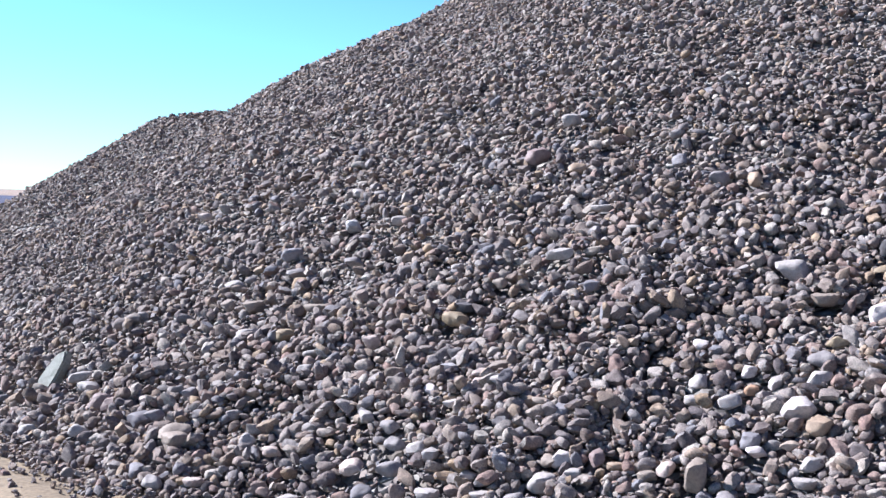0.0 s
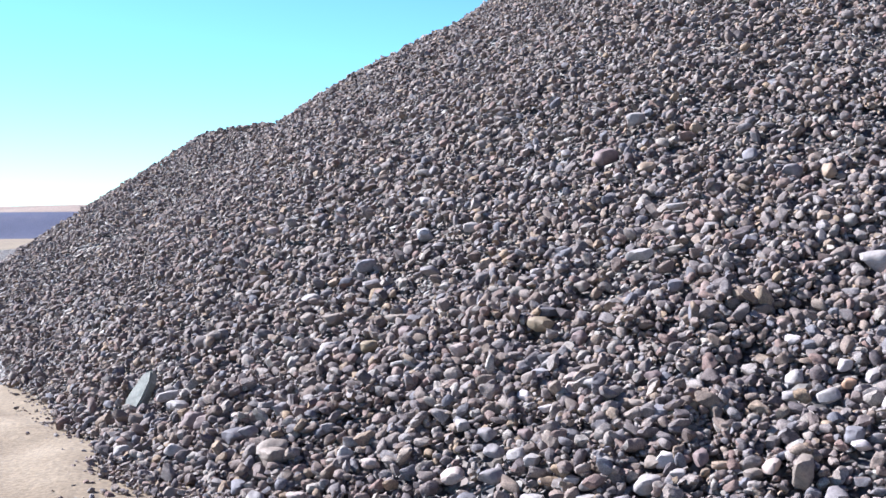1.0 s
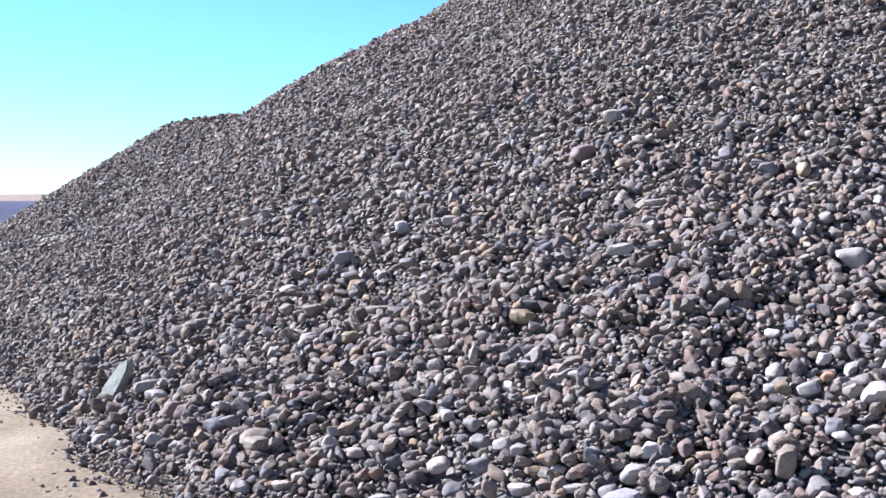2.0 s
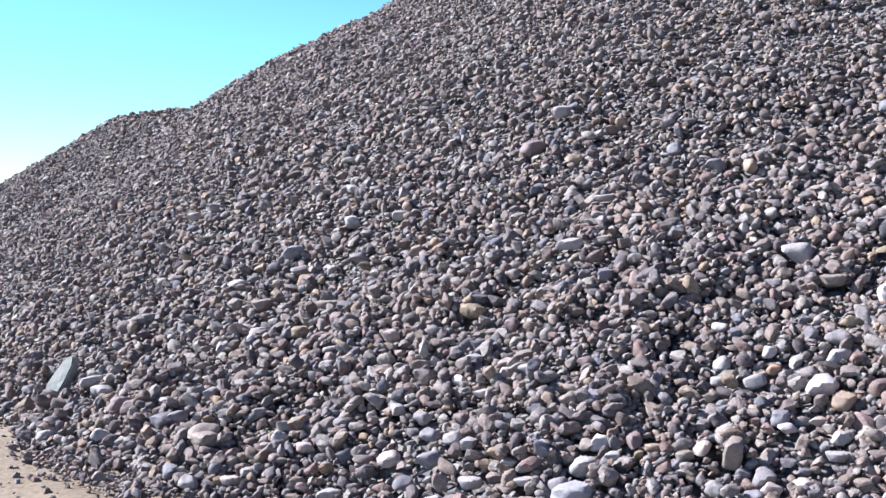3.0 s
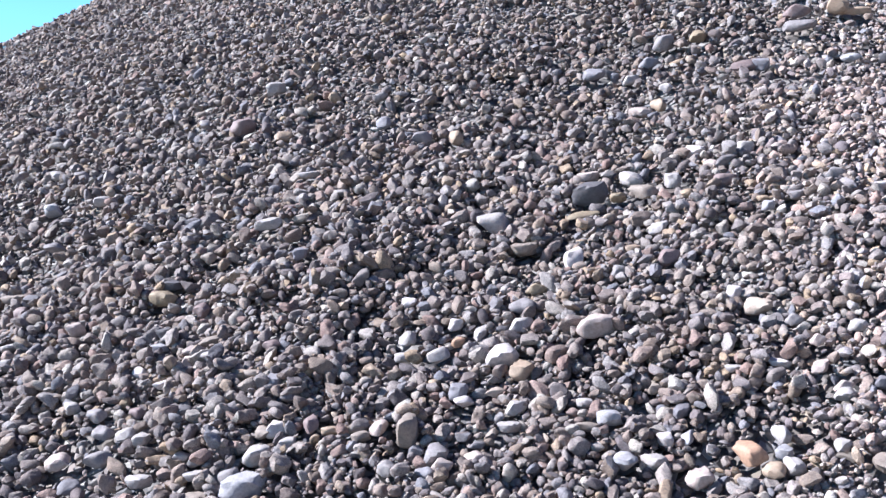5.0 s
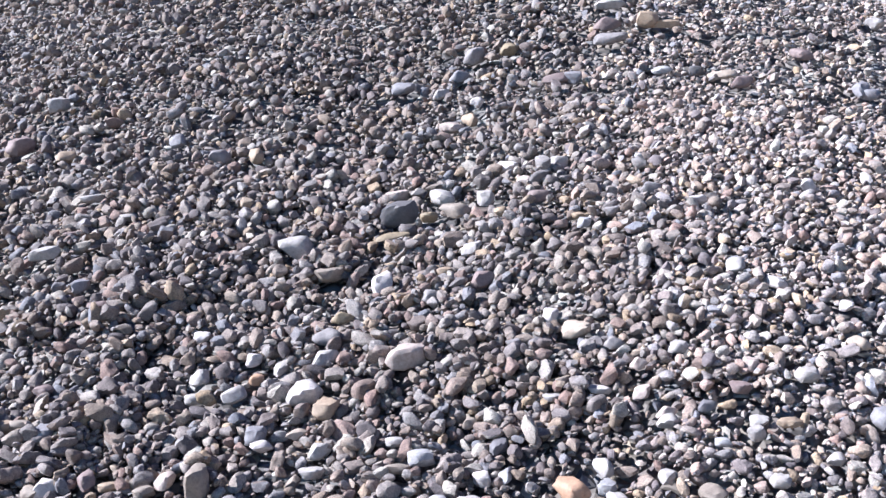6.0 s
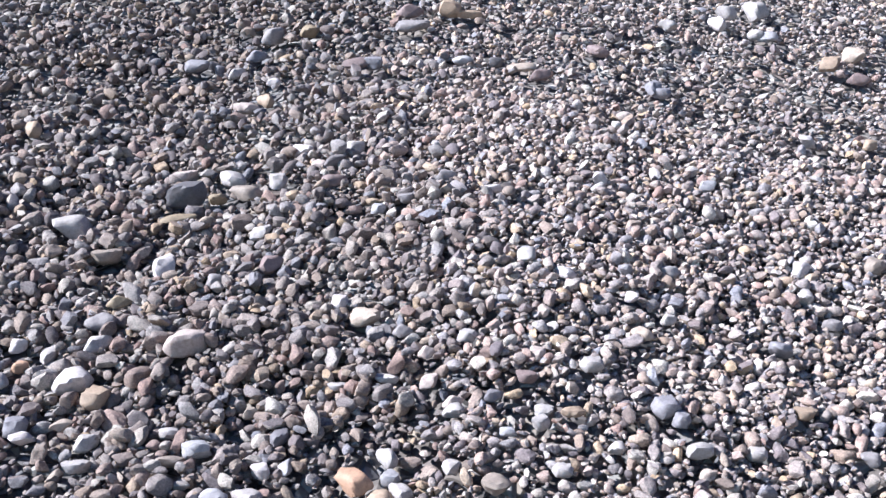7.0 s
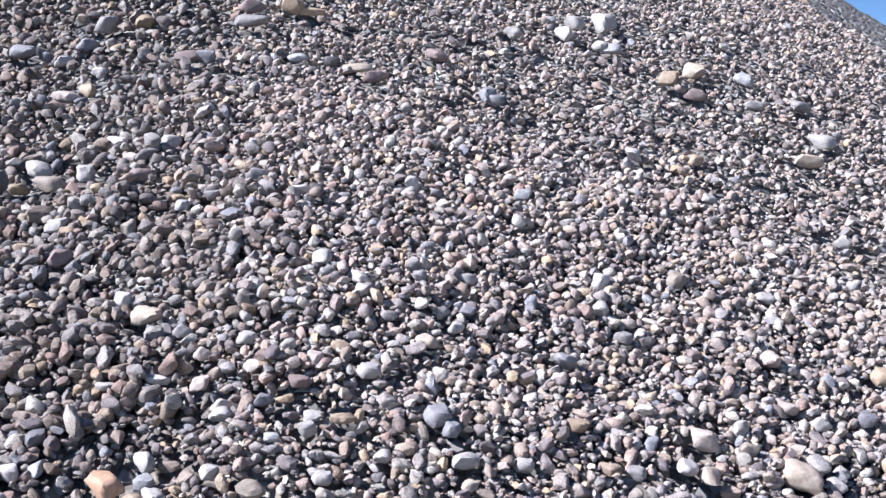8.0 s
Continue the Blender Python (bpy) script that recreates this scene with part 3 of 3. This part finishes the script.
stone(5.98, 4.78, 0.044, 0.041, 0.032, -36, TAN, 10, label="tan rounded cobble on the gravel stockpile")
stone(6.74, 4.58, 0.091, 0.054, 0.043, -27, SANDY, 16, label="pale sandy large flat oblong cobble on the gravel stockpile")
stone(7.07, 4.74, 0.099, 0.057, 0.045, -45, PALE, 19, label="pale grey large flat oblong cobble on the gravel stockpile")
stone(6.91, 5.15, 0.080, 0.039, 0.030, -36, PALE, 11, label="pale grey flat oblong cobble on the gravel stockpile")
stone(7.31, 5.10, 0.075, 0.044, 0.035, -36, GREY, 4, label="grey flat oblong cobble on the gravel stockpile")
stone(4.59, 4.07, 0.047, 0.045, 0.035, -18, WHITE, 10, label="whitish rounded cobble on the gravel stockpile")
stone(4.48, 3.95, 0.043, 0.046, 0.036, -36, PALE, 8, label="pale grey rounded cobble on the gravel stockpile")
stone(5.00, 3.99, 0.051, 0.047, 0.037, -36, BROWN, 22, label="grey-brown rounded cobble on the gravel stockpile")
stone(3.99, 4.28, 0.054, 0.033, 0.026, -22, PALE, 17, label="pale grey flat oblong cobble on the gravel stockpile")
stone(3.61, 4.02, 0.050, 0.032, 0.025, -36, SANDY, 2, label="pale sandy long rounded cobble on the gravel stockpile")
stone(3.68, 4.16, 0.029, 0.029, 0.023, -36, WHITE, 9, label="whitish small rounded cobble on the gravel stockpile")
stone(4.11, 3.75, 0.049, 0.052, 0.041, -63, BLUE, 21, label="bluish grey rounded cobble on the gravel stockpile")
stone(4.73, 3.62, 0.038, 0.031, 0.024, -36, PLUM, 10, label="purplish brown small long rounded cobble on the gravel stockpile")
stone(5.05, 3.48, 0.049, 0.045, 0.035, -72, PINK, 9, label="pinkish rounded cobble on the gravel stockpile")
stone(3.93, 3.47, 0.046, 0.040, 0.031, -18, TAN, 5, label="tan rounded cobble on the gravel stockpile")
stone(4.39, 3.25, 0.056, 0.053, 0.042, -72, PINK, 25, label="pinkish rounded cobble on the gravel stockpile")
stone(4.22, 3.18, 0.044, 0.040, 0.032, 27, WHITE, 2, label="whitish rounded cobble on the gravel stockpile")
stone(4.28, 3.13, 0.059, 0.045, 0.035, 27, SANDY, 20, label="pale sandy long rounded cobble on the gravel stockpile")
stone(4.63, 2.98, 0.096, 0.066, 0.052, -67, SANDY, 4, label="pale sandy large long rounded cobble on the gravel stockpile")
stone(2.97, 3.71, 0.038, 0.031, 0.024, -36, PALE, 23, label="pale grey long rounded cobble on the gravel stockpile")
stone(3.48, 3.65, 0.036, 0.037, 0.029, -36, BLUE, 22, label="bluish grey small rounded cobble on the gravel stockpile")
stone(3.05, 3.92, 0.036, 0.028, 0.022, -18, PALE, 9, label="pale grey small long rounded cobble on the gravel stockpile")
stone(5.00, 3.17, 0.047, 0.038, 0.030, -36, PALE, 15, label="pale grey long rounded cobble on the gravel stockpile")
stone(4.93, 3.28, 0.047, 0.038, 0.030, -36, PINK, 5, label="pinkish long rounded cobble on the gravel stockpile")
stone(5.54, 3.24, 0.052, 0.050, 0.039, -36, TAN, 23, label="tan rounded cobble on the gravel stockpile")
stone(4.65, 4.71, 0.054, 0.038, 0.030, -18, ICE, 1, label="pale bluish grey long rounded cobble on the gravel stockpile")
stone(5.76, 4.48, 0.045, 0.038, 0.030, 18, PALE, 2, label="pale grey rounded cobble on the gravel stockpile")
stone(6.50, 6.14, 0.095, 0.090, 0.071, -54, PALE, 19, label="pale grey large rounded cobble on the gravel stockpile")
stone(6.32, 6.23, 0.076, 0.061, 0.048, -36, PALE, 17, label="pale grey long rounded cobble on the gravel stockpile")
stone(6.31, 5.85, 0.073, 0.047, 0.037, -36, ICE, 12, label="pale bluish grey long rounded cobble on the gravel stockpile")
stone(5.11, 5.62, 0.057, 0.051, 0.040, 18, BLUE, 1, label="bluish grey rounded cobble on the gravel stockpile")
stone(4.47, 3.79, 0.042, 0.030, 0.024, -36, GREY, 7, label="grey long rounded cobble on the gravel stockpile")
stone(3.66, 3.45, 0.040, 0.032, 0.025, -36, PALE, 23, label="pale grey long rounded cobble on the gravel stockpile")
stone(4.02, 3.23, 0.041, 0.033, 0.026, -18, GREY, 19, label="grey long rounded cobble on the gravel stockpile")
stone(4.54, 3.16, 0.044, 0.035, 0.028, -36, BROWN, 11, label="grey-brown long rounded cobble on the gravel stockpile")
stone(5.26, 3.13, 0.049, 0.045, 0.035, -36, BLUE, 26, label="bluish grey rounded cobble on the gravel stockpile")
stone(3.21, 3.70, 0.035, 0.029, 0.023, -36, PALE, 8, label="pale grey small long rounded cobble on the gravel stockpile")
stone(4.77, 2.93, 0.049, 0.043, 0.034, -9, PALE, 14, label="pale grey rounded cobble on the gravel stockpile")
stone(5.39, 3.79, 0.048, 0.034, 0.027, -36, PALE, 20, label="pale grey long rounded cobble on the gravel stockpile")
stone(6.34, 4.04, 0.055, 0.040, 0.031, -36, PALE, 13, label="pale grey long rounded cobble on the gravel stockpile")
stone(-1.90, 6.77, 0.074, 0.054, 0.042, 0, PLUM, 1, label="purplish brown long rounded cobble on the gravel stockpile")
stone(-1.39, 6.16, 0.091, 0.065, 0.051, 14, BROWN, 20, label="grey-brown large long rounded cobble on the gravel stockpile")
stone(-0.74, 6.43, 0.052, 0.036, 0.028, 0, PALE, 1, label="pale grey long rounded cobble on the gravel stockpile")
stone(-0.37, 6.49, 0.055, 0.050, 0.039, 9, PINK, 25, label="pinkish rounded cobble on the gravel stockpile")
stone(-2.04, 6.53, 0.066, 0.046, 0.036, 0, PALE, 15, label="pale grey long rounded cobble on the gravel stockpile")
stone(-2.42, 6.81, 0.076, 0.041, 0.032, 9, PALE, 10, label="pale grey flat oblong cobble on the gravel stockpile")
stone(0.07, 5.96, 0.047, 0.032, 0.025, -19, ICE, 26, label="pale bluish grey long rounded cobble on the gravel stockpile")
stone(1.89, 4.28, 0.062, 0.055, 0.043, 44, ICE, 6, label="pale bluish grey rounded cobble on the gravel stockpile")
stone(2.01, 4.25, 0.053, 0.039, 0.031, -1, PALE, 4, label="pale grey long rounded cobble on the gravel stockpile")
stone(2.14, 4.11, 0.053, 0.045, 0.036, 8, PINK, 23, label="pinkish rounded cobble on the gravel stockpile")
stone(2.40, 4.01, 0.053, 0.041, 0.032, -46, TAN, 18, label="tan long rounded cobble on the gravel stockpile")
stone(2.48, 3.98, 0.042, 0.043, 0.034, -19, PALE, 4, label="pale grey rounded cobble on the gravel stockpile")
stone(2.84, 3.65, 0.048, 0.034, 0.026, -1, WHITE, 20, label="whitish long rounded cobble on the gravel stockpile")
stone(3.01, 3.89, 0.040, 0.040, 0.031, -19, PALE, 25, label="pale grey rounded cobble on the gravel stockpile")
stone(1.20, 4.57, 0.050, 0.040, 0.031, -1, PINK, 13, label="pinkish long rounded cobble on the gravel stockpile")
stone(1.13, 4.57, 0.043, 0.030, 0.024, -1, BLUE, 3, label="bluish grey long rounded cobble on the gravel stockpile")
stone(0.22, 5.03, 0.054, 0.033, 0.026, -1, PALE, 5, label="pale grey flat oblong cobble on the gravel stockpile")
stone(0.16, 5.19, 0.048, 0.034, 0.026, -1, PALE, 13, label="pale grey long rounded cobble on the gravel stockpile")
stone(0.23, 5.11, 0.043, 0.033, 0.026, -19, PALE, 11, label="pale grey long rounded cobble on the gravel stockpile")
stone(0.62, 4.99, 0.035, 0.032, 0.025, 53, PALE, 4, label="pale grey small rounded cobble on the gravel stockpile")
stone(0.72, 5.04, 0.040, 0.040, 0.032, 35, PLUM, 1, label="purplish brown rounded cobble on the gravel stockpile")
stone(0.80, 4.99, 0.046, 0.027, 0.022, -1, TAN, 27, label="tan flat oblong cobble on the gravel stockpile")
stone(0.90, 4.96, 0.039, 0.032, 0.025, -19, BROWN, 13, label="grey-brown long rounded cobble on the gravel stockpile")
stone(0.52, 5.11, 0.040, 0.036, 0.028, -19, BROWN, 9, label="grey-brown rounded cobble on the gravel stockpile")
stone(0.19, 5.40, 0.045, 0.040, 0.032, -19, DARK, 4, label="dark grey rounded cobble on the gravel stockpile")
stone(0.61, 5.64, 0.049, 0.033, 0.026, -19, PLUM, 14, label="purplish brown long rounded cobble on the gravel stockpile")
stone(0.32, 5.71, 0.047, 0.034, 0.027, -1, PALE, 19, label="pale grey long rounded cobble on the gravel stockpile")
stone(0.51, 5.47, 0.055, 0.032, 0.025, -19, BROWN, 27, label="grey-brown flat oblong cobble on the gravel stockpile")
stone(2.48, 4.48, 0.041, 0.027, 0.021, -19, PALE, 5, label="pale grey long rounded cobble on the gravel stockpile")
stone(1.81, 4.50, 0.055, 0.031, 0.024, -23, BROWN, 16, label="grey-brown flat oblong cobble on the gravel stockpile")
stone(1.52, 4.87, 0.051, 0.025, 0.020, 8, SANDY, 14, label="pale sandy flat oblong cobble on the gravel stockpile")
stone(2.80, 4.15, 0.045, 0.031, 0.025, -1, PINK, 15, label="pinkish long rounded cobble on the gravel stockpile")
stone(3.15, 4.10, 0.039, 0.035, 0.027, -1, PINK, 22, label="pinkish rounded cobble on the gravel stockpile")
stone(3.31, 3.97, 0.046, 0.037, 0.029, -19, PALE, 23, label="pale grey long rounded cobble on the gravel stockpile")
stone(3.29, 5.87, 0.061, 0.049, 0.038, -19, PALE, 10, label="pale grey long rounded cobble on the gravel stockpile")
stone(3.27, 7.12, 0.071, 0.050, 0.039, -1, BLUE, 15, label="bluish grey long rounded cobble on the gravel stockpile")
stone(3.61, 7.10, 0.062, 0.051, 0.040, -10, OLIVE, 8, label="olive-tan long rounded cobble on the gravel stockpile")
stone(4.16, 6.76, 0.109, 0.047, 0.037, -28, GREY, 9, label="grey large flat oblong cobble on the gravel stockpile")
stone(4.24, 6.93, 0.093, 0.060, 0.047, -19, PLUM, 15, label="purplish brown large long rounded cobble on the gravel stockpile")
stone(3.69, 6.62, 0.086, 0.044, 0.035, -19, PLUM, 12, label="purplish brown large flat oblong cobble on the gravel stockpile")
stone(3.79, 6.58, 0.052, 0.052, 0.041, 35, BLUE, 4, label="bluish grey rounded cobble on the gravel stockpile")
stone(3.10, 6.60, 0.049, 0.050, 0.039, -19, TAN, 3, label="tan rounded cobble on the gravel stockpile")
stone(-0.08, 5.46, 0.049, 0.038, 0.030, -2, PALE, 12, label="pale grey long rounded cobble on the gravel stockpile")
stone(-0.01, 5.37, 0.043, 0.037, 0.029, -2, PALE, 26, label="pale grey rounded cobble on the gravel stockpile")
stone(-0.20, 5.37, 0.067, 0.043, 0.034, -2, GREY, 17, label="grey long rounded cobble on the gravel stockpile")
stone(-0.02, 5.15, 0.057, 0.047, 0.037, -2, PALE, 5, label="pale grey long rounded cobble on the gravel stockpile")
stone(-0.32, 5.31, 0.053, 0.048, 0.038, -2, SLATE, 20, label="dark slate-blue rounded cobble on the gravel stockpile")
stone(-0.97, 5.95, 0.050, 0.047, 0.037, -2, PALE, 15, label="pale grey rounded cobble on the gravel stockpile")
stone(-0.83, 5.82, 0.049, 0.040, 0.031, -2, PINK, 27, label="pinkish long rounded cobble on the gravel stockpile")
stone(-1.98, 6.82, 0.085, 0.062, 0.049, -2, PLUM, 10, label="purplish brown large long rounded cobble on the gravel stockpile")
stone(-1.20, 5.72, 0.052, 0.040, 0.031, -2, PINK, 5, label="pinkish long rounded cobble on the gravel stockpile")
stone(-1.43, 5.78, 0.052, 0.047, 0.037, 25, PALE, 2, label="pale grey rounded cobble on the gravel stockpile")
stone(-1.94, 6.06, 0.062, 0.050, 0.039, 16, BROWN, 15, label="grey-brown long rounded cobble on the gravel stockpile")
stone(-1.54, 5.92, 0.051, 0.048, 0.038, 52, BLUE, 8, label="bluish grey rounded cobble on the gravel stockpile")
stone(-2.27, 7.33, 0.080, 0.047, 0.037, 20, PALE, 16, label="pale grey flat oblong cobble on the gravel stockpile")
stone(-1.41, 6.60, 0.058, 0.056, 0.044, 34, GREY, 25, label="grey rounded cobble on the gravel stockpile")
stone(-1.59, 6.49, 0.064, 0.041, 0.033, 16, GREY, 17, label="grey long rounded cobble on the gravel stockpile")
stone(0.92, 4.89, 0.043, 0.035, 0.028, 16, BROWN, 27, label="grey-brown long rounded cobble on the gravel stockpile")
stone(1.00, 4.90, 0.056, 0.041, 0.032, 70, PINK, 16, label="pinkish long rounded cobble on the gravel stockpile")
stone(0.22, 5.76, 0.048, 0.036, 0.029, -2, PINK, 11, label="pinkish long rounded cobble on the gravel stockpile")
stone(0.24, 5.85, 0.063, 0.028, 0.022, 7, PINK, 2, label="pinkish flat oblong cobble on the gravel stockpile")
stone(0.09, 5.70, 0.050, 0.027, 0.021, -2, WHITE, 25, label="whitish flat oblong cobble on the gravel stockpile")
stone(0.11, 6.08, 0.050, 0.045, 0.035, -2, DARK, 25, label="dark grey rounded cobble on the gravel stockpile")
stone(1.46, 5.29, 0.033, 0.032, 0.025, -2, ORANGE, 24, label="orange-tan small rounded cobble on the gravel stockpile")
stone(1.58, 4.75, 0.051, 0.038, 0.030, -2, PALE, 11, label="pale grey long rounded cobble on the gravel stockpile")
stone(1.37, 4.93, 0.052, 0.042, 0.033, 16, BLUE, 22, label="bluish grey long rounded cobble on the gravel stockpile")
stone(1.34, 4.58, 0.049, 0.034, 0.027, -2, PINK, 18, label="pinkish long rounded cobble on the gravel stockpile")
stone(-0.71, 6.55, 0.057, 0.038, 0.029, -2, PALE, 21, label="pale grey long rounded cobble on the gravel stockpile")


def slab(x, y, lift, outline, thick, right, facing, col, label):
    """A broken slab that stands on edge in the heap: an outline in its own plane, with chipped edges."""
    face = Vector(facing).normalized()
    side = (Vector(right) - face * Vector(right).dot(face)).normalized()
    up = face.cross(side)
    bm = bmesh.new()
    fronts = [bm.verts.new(side * u + up * v + face * thick / 2) for u, v in outline]
    backs = [bm.verts.new(side * u * 0.94 + up * v * 0.95 - face * thick / 2) for u, v in outline]
    bm.faces.new(fronts)
    bm.faces.new(backs[::-1])
    for k in range(len(outline)):
        m = (k + 1) % len(outline)
        bm.faces.new((fronts[m], fronts[k], backs[k], backs[m]))
    bmesh.ops.recalc_face_normals(bm, faces=bm.faces[:])
    bmesh.ops.bevel(bm, geom=bm.edges[:], offset=0.010, segments=2, affect="EDGES")
    bmesh.ops.triangulate(bm, faces=bm.faces[:])
    bmesh.ops.subdivide_edges(bm, edges=[e for e in bm.edges if e.calc_length() > 0.03], cuts=2, use_grid_fill=True)
    for v in bm.verts:
        v.co += 0.006 * noise.noise_vector(v.co * 18)
    me = bpy.data.meshes.new("slab")
    bm.to_mesh(me)
    bm.free()
    me.materials.append(plain_stone("slab_stone", col))
    ob = new("slab", me)
    ob.location = (x, y, float(heap(x, y)) + lift)
    i, j = int((x - X0) / CELL), int((y - Y0) / CELL)
    taken[i - 8:i + 9, j - 9:j + 4] = True
    return tagged(ob, label, "stone", "cobbles lying on the stockpile")


slab(-2.52, 7.48, 0.08, ((-0.055, -0.185), (0.0, -0.18), (0.06, -0.06), (0.085, 0.10), (0.06, 0.175), (0.0, 0.14), (-0.06, 0.03), (-0.085, -0.06)), 0.075,
     (0.93, -0.25, -0.22), (-0.50, -0.78, 0.38), (0.23, 0.24, 0.22), "pale greenish grey angular broken slab standing in the gravel")


def fan(x, y):
    """From 0 on the coarse face to 1 on the fan of finer, paler gravel that slid down beside it."""
    over = smooth(float(heap(x, y)) / 0.5)
    return float(over * smooth((x - 2.15 - 0.56 * (y - 4.3) + 0.2 * math.sin(2.3 * y) - 0.1) / 1.2))


def coarse(x, y):
    """Middle radius of the stones."""
    d = math.hypot(x, y)
    return (0.0258 - 0.0033 * float(np.clip((x + 1) / 3.5, 0, 1)) - 0.0055 * fan(x, y)) * (1 - 0.25 * float(np.clip((d - 6) / 8, 0, 1)))


def in_sight(x, y, z):
    d = math.hypot(x, y - 0.2)
    az = math.degrees(math.atan2(x, y - 0.2))
    return z > -0.4 and -24.5 < az < (68 if d < 6 else 62) and (z - 1.4) / d < 0.215 and d < 27


SHARED = []
for k in range(KINDS):
    me = bpy.data.meshes.new("stone")
    me.from_pydata(SHAPES[2][k].tolist(), [], SPHERES[2][1].tolist())
    me.polygons.foreach_set("use_smooth", [True] * len(me.polygons))
    me.set_sharp_from_angle(angle=radians(36))
    me.materials.append(SINGLE)
    SHARED.append(me)

# the heap's height over the plan's cells, for quick look-up
face = heap(X0 + CELL * (np.arange(NX) + 0.5)[:, None], Y0 + CELL * (np.arange(NY) + 0.5)[None, :]).astype(np.float32)


def cell_normal(i, j):
    gx = float(face[i + 7, j] - face[i - 7, j]) / (14 * CELL)
    gy = float(face[i, j + 7] - face[i, j - 7]) / (14 * CELL)
    return np.array([-gx, -gy, 1.0]) / math.sqrt(1 + gx * gx + gy * gy)


groups = {key: [[], [], 0] for key in ((0, 0), (0, 1), (1, 0), (1, 1), (2, 0), (2, 1), (3, 0), (3, 1))}
single = 0
STONES = 110000
spots = rng.random((STONES * 4, 8))
laid = 0
for u in spots:
    # polar spread about the walk, thinned with distance
    az = math.radians(-24.5 + 92.5 * u[0])
    d = 3.2 * 2.2 ** (u[1] / 0.3) if u[1] < 0.3 else (14 + (118 - 14) * (u[1] - 0.3) / 0.7) ** (2 / 3)
    x, y = d * math.sin(az), 0.2 + d * math.cos(az)
    i, j = int((x - X0) / CELL), int((y - Y0) / CELL)
    if not (8 < i < NX - 8 and 8 < j < NY - 8) or taken[i, j]:
        continue
    base = float(face[i, j])
    if not in_sight(x, y, base):
        continue
    if base < 0 and u[4] > math.exp(base / 0.06):
        continue
    n = cell_normal(i, j) if base > 0 else np.array((0.0, 0.0, 1.0))
    if n @ (-x, 0.2 - y, 1.4 - base) < -0.1 * d:
        continue
    r = float(coarse(x, y)) * math.exp(0.36 * min(rng.normal(), 1.7)) * (0.55 if u[6] < 0.45 else 1.0)
    if base < 0:
        r = 0.6 * r
    wide, high, thick = r * (1 + 0.5 * u[2] * u[2]), r * (0.66 + 0.26 * u[3]), r * (0.52 + 0.40 * u[7])
    up = lay(x, y, (wide + high) / 2, thick, 0.72, max(0.008, 0.038 + (0.058 - 0.026 * fan(x, y)) * lumps[i, j]))
    if up is None:
        continue
    base = max(base, -0.012)
    axes = turn_of(settled(n), u[5] * 6.283, 1.3 * u[6] * u[6] + 0.1, u[7] * 6.283)
    size = r / d
    level = 2 if size > 0.0060 else 1 if size > 0.0042 else 0 if size > 0.0026 else 3
    p = (SHAPES[level][int(u[2] * 997) % KINDS] * (wide, high, thick)) @ axes + (np.array((x, y, base)) + n * up)
    laid += 1
    if laid % 3 == 0 and single < 290 and d < 4.9 and r > 0.025:
        m = Matrix([[*row, 0] for row in (np.diag((wide, high, thick)) @ axes).T.tolist()] + [[0, 0, 0, 1]])
        ob = new("stone", SHARED[int(u[2] * 997) % KINDS])
        ob.parent = pile
        ob.matrix_local = Matrix.Translation((np.array((x, y, base)) + n * up).tolist()) @ m.copy()
        single += 1
        continue
    g = groups[level, int(rng.random() < fan(x, y))]
    g[0].append(p)
    g[1].append(SPHERES[level][1] + g[2])
    g[2] += len(p)
    if laid >= STONES:
        break

for key, name, mat, say in (((2, 0), "near_coarse_gravel", MIXED, "coarse dark grey and brown river stones"), ((2, 1), "near_fine_gravel", FINE, "finer pale grey and tan river gravel"), ((1, 0), "coarse_gravel", MIXED, "coarse dark grey and brown river stones"), ((0, 0), "far_coarse_gravel", MIXED, "coarse dark grey and brown river stones"), ((1, 1), "fine_gravel", FINE, "finer pale grey and tan river gravel"), ((0, 1), "far_fine_gravel", FINE, "finer pale grey and tan river gravel"), ((3, 0), "upper_coarse_gravel", MIXED, "coarse dark grey and brown river stones"), ((3, 1), "upper_fine_gravel", FINE, "finer pale grey and tan river gravel")):
    v, f, count = groups[key]
    v, f = np.concatenate(v), np.concatenate(f)
    me = bpy.data.meshes.new(name)
    me.vertices.add(len(v))
    me.vertices.foreach_set("co", v.astype(np.float32).ravel())
    me.loops.add(f.size)
    me.loops.foreach_set("vertex_index", f.astype(np.int32).ravel())
    me.polygons.add(len(f))
    me.polygons.foreach_set("loop_start", np.arange(0, f.size, 3, dtype=np.int32))
    me.polygons.foreach_set("use_smooth", np.ones(len(f), bool))
    me.update(calc_edges=True)
    me.set_sharp_from_angle(angle=radians((40, 42, 32, 30)[key[0]]))
    me.materials.append(mat)
    ob = new(name, me)
    ob.parent = pile
    tagged(ob, say, kind="stuff")
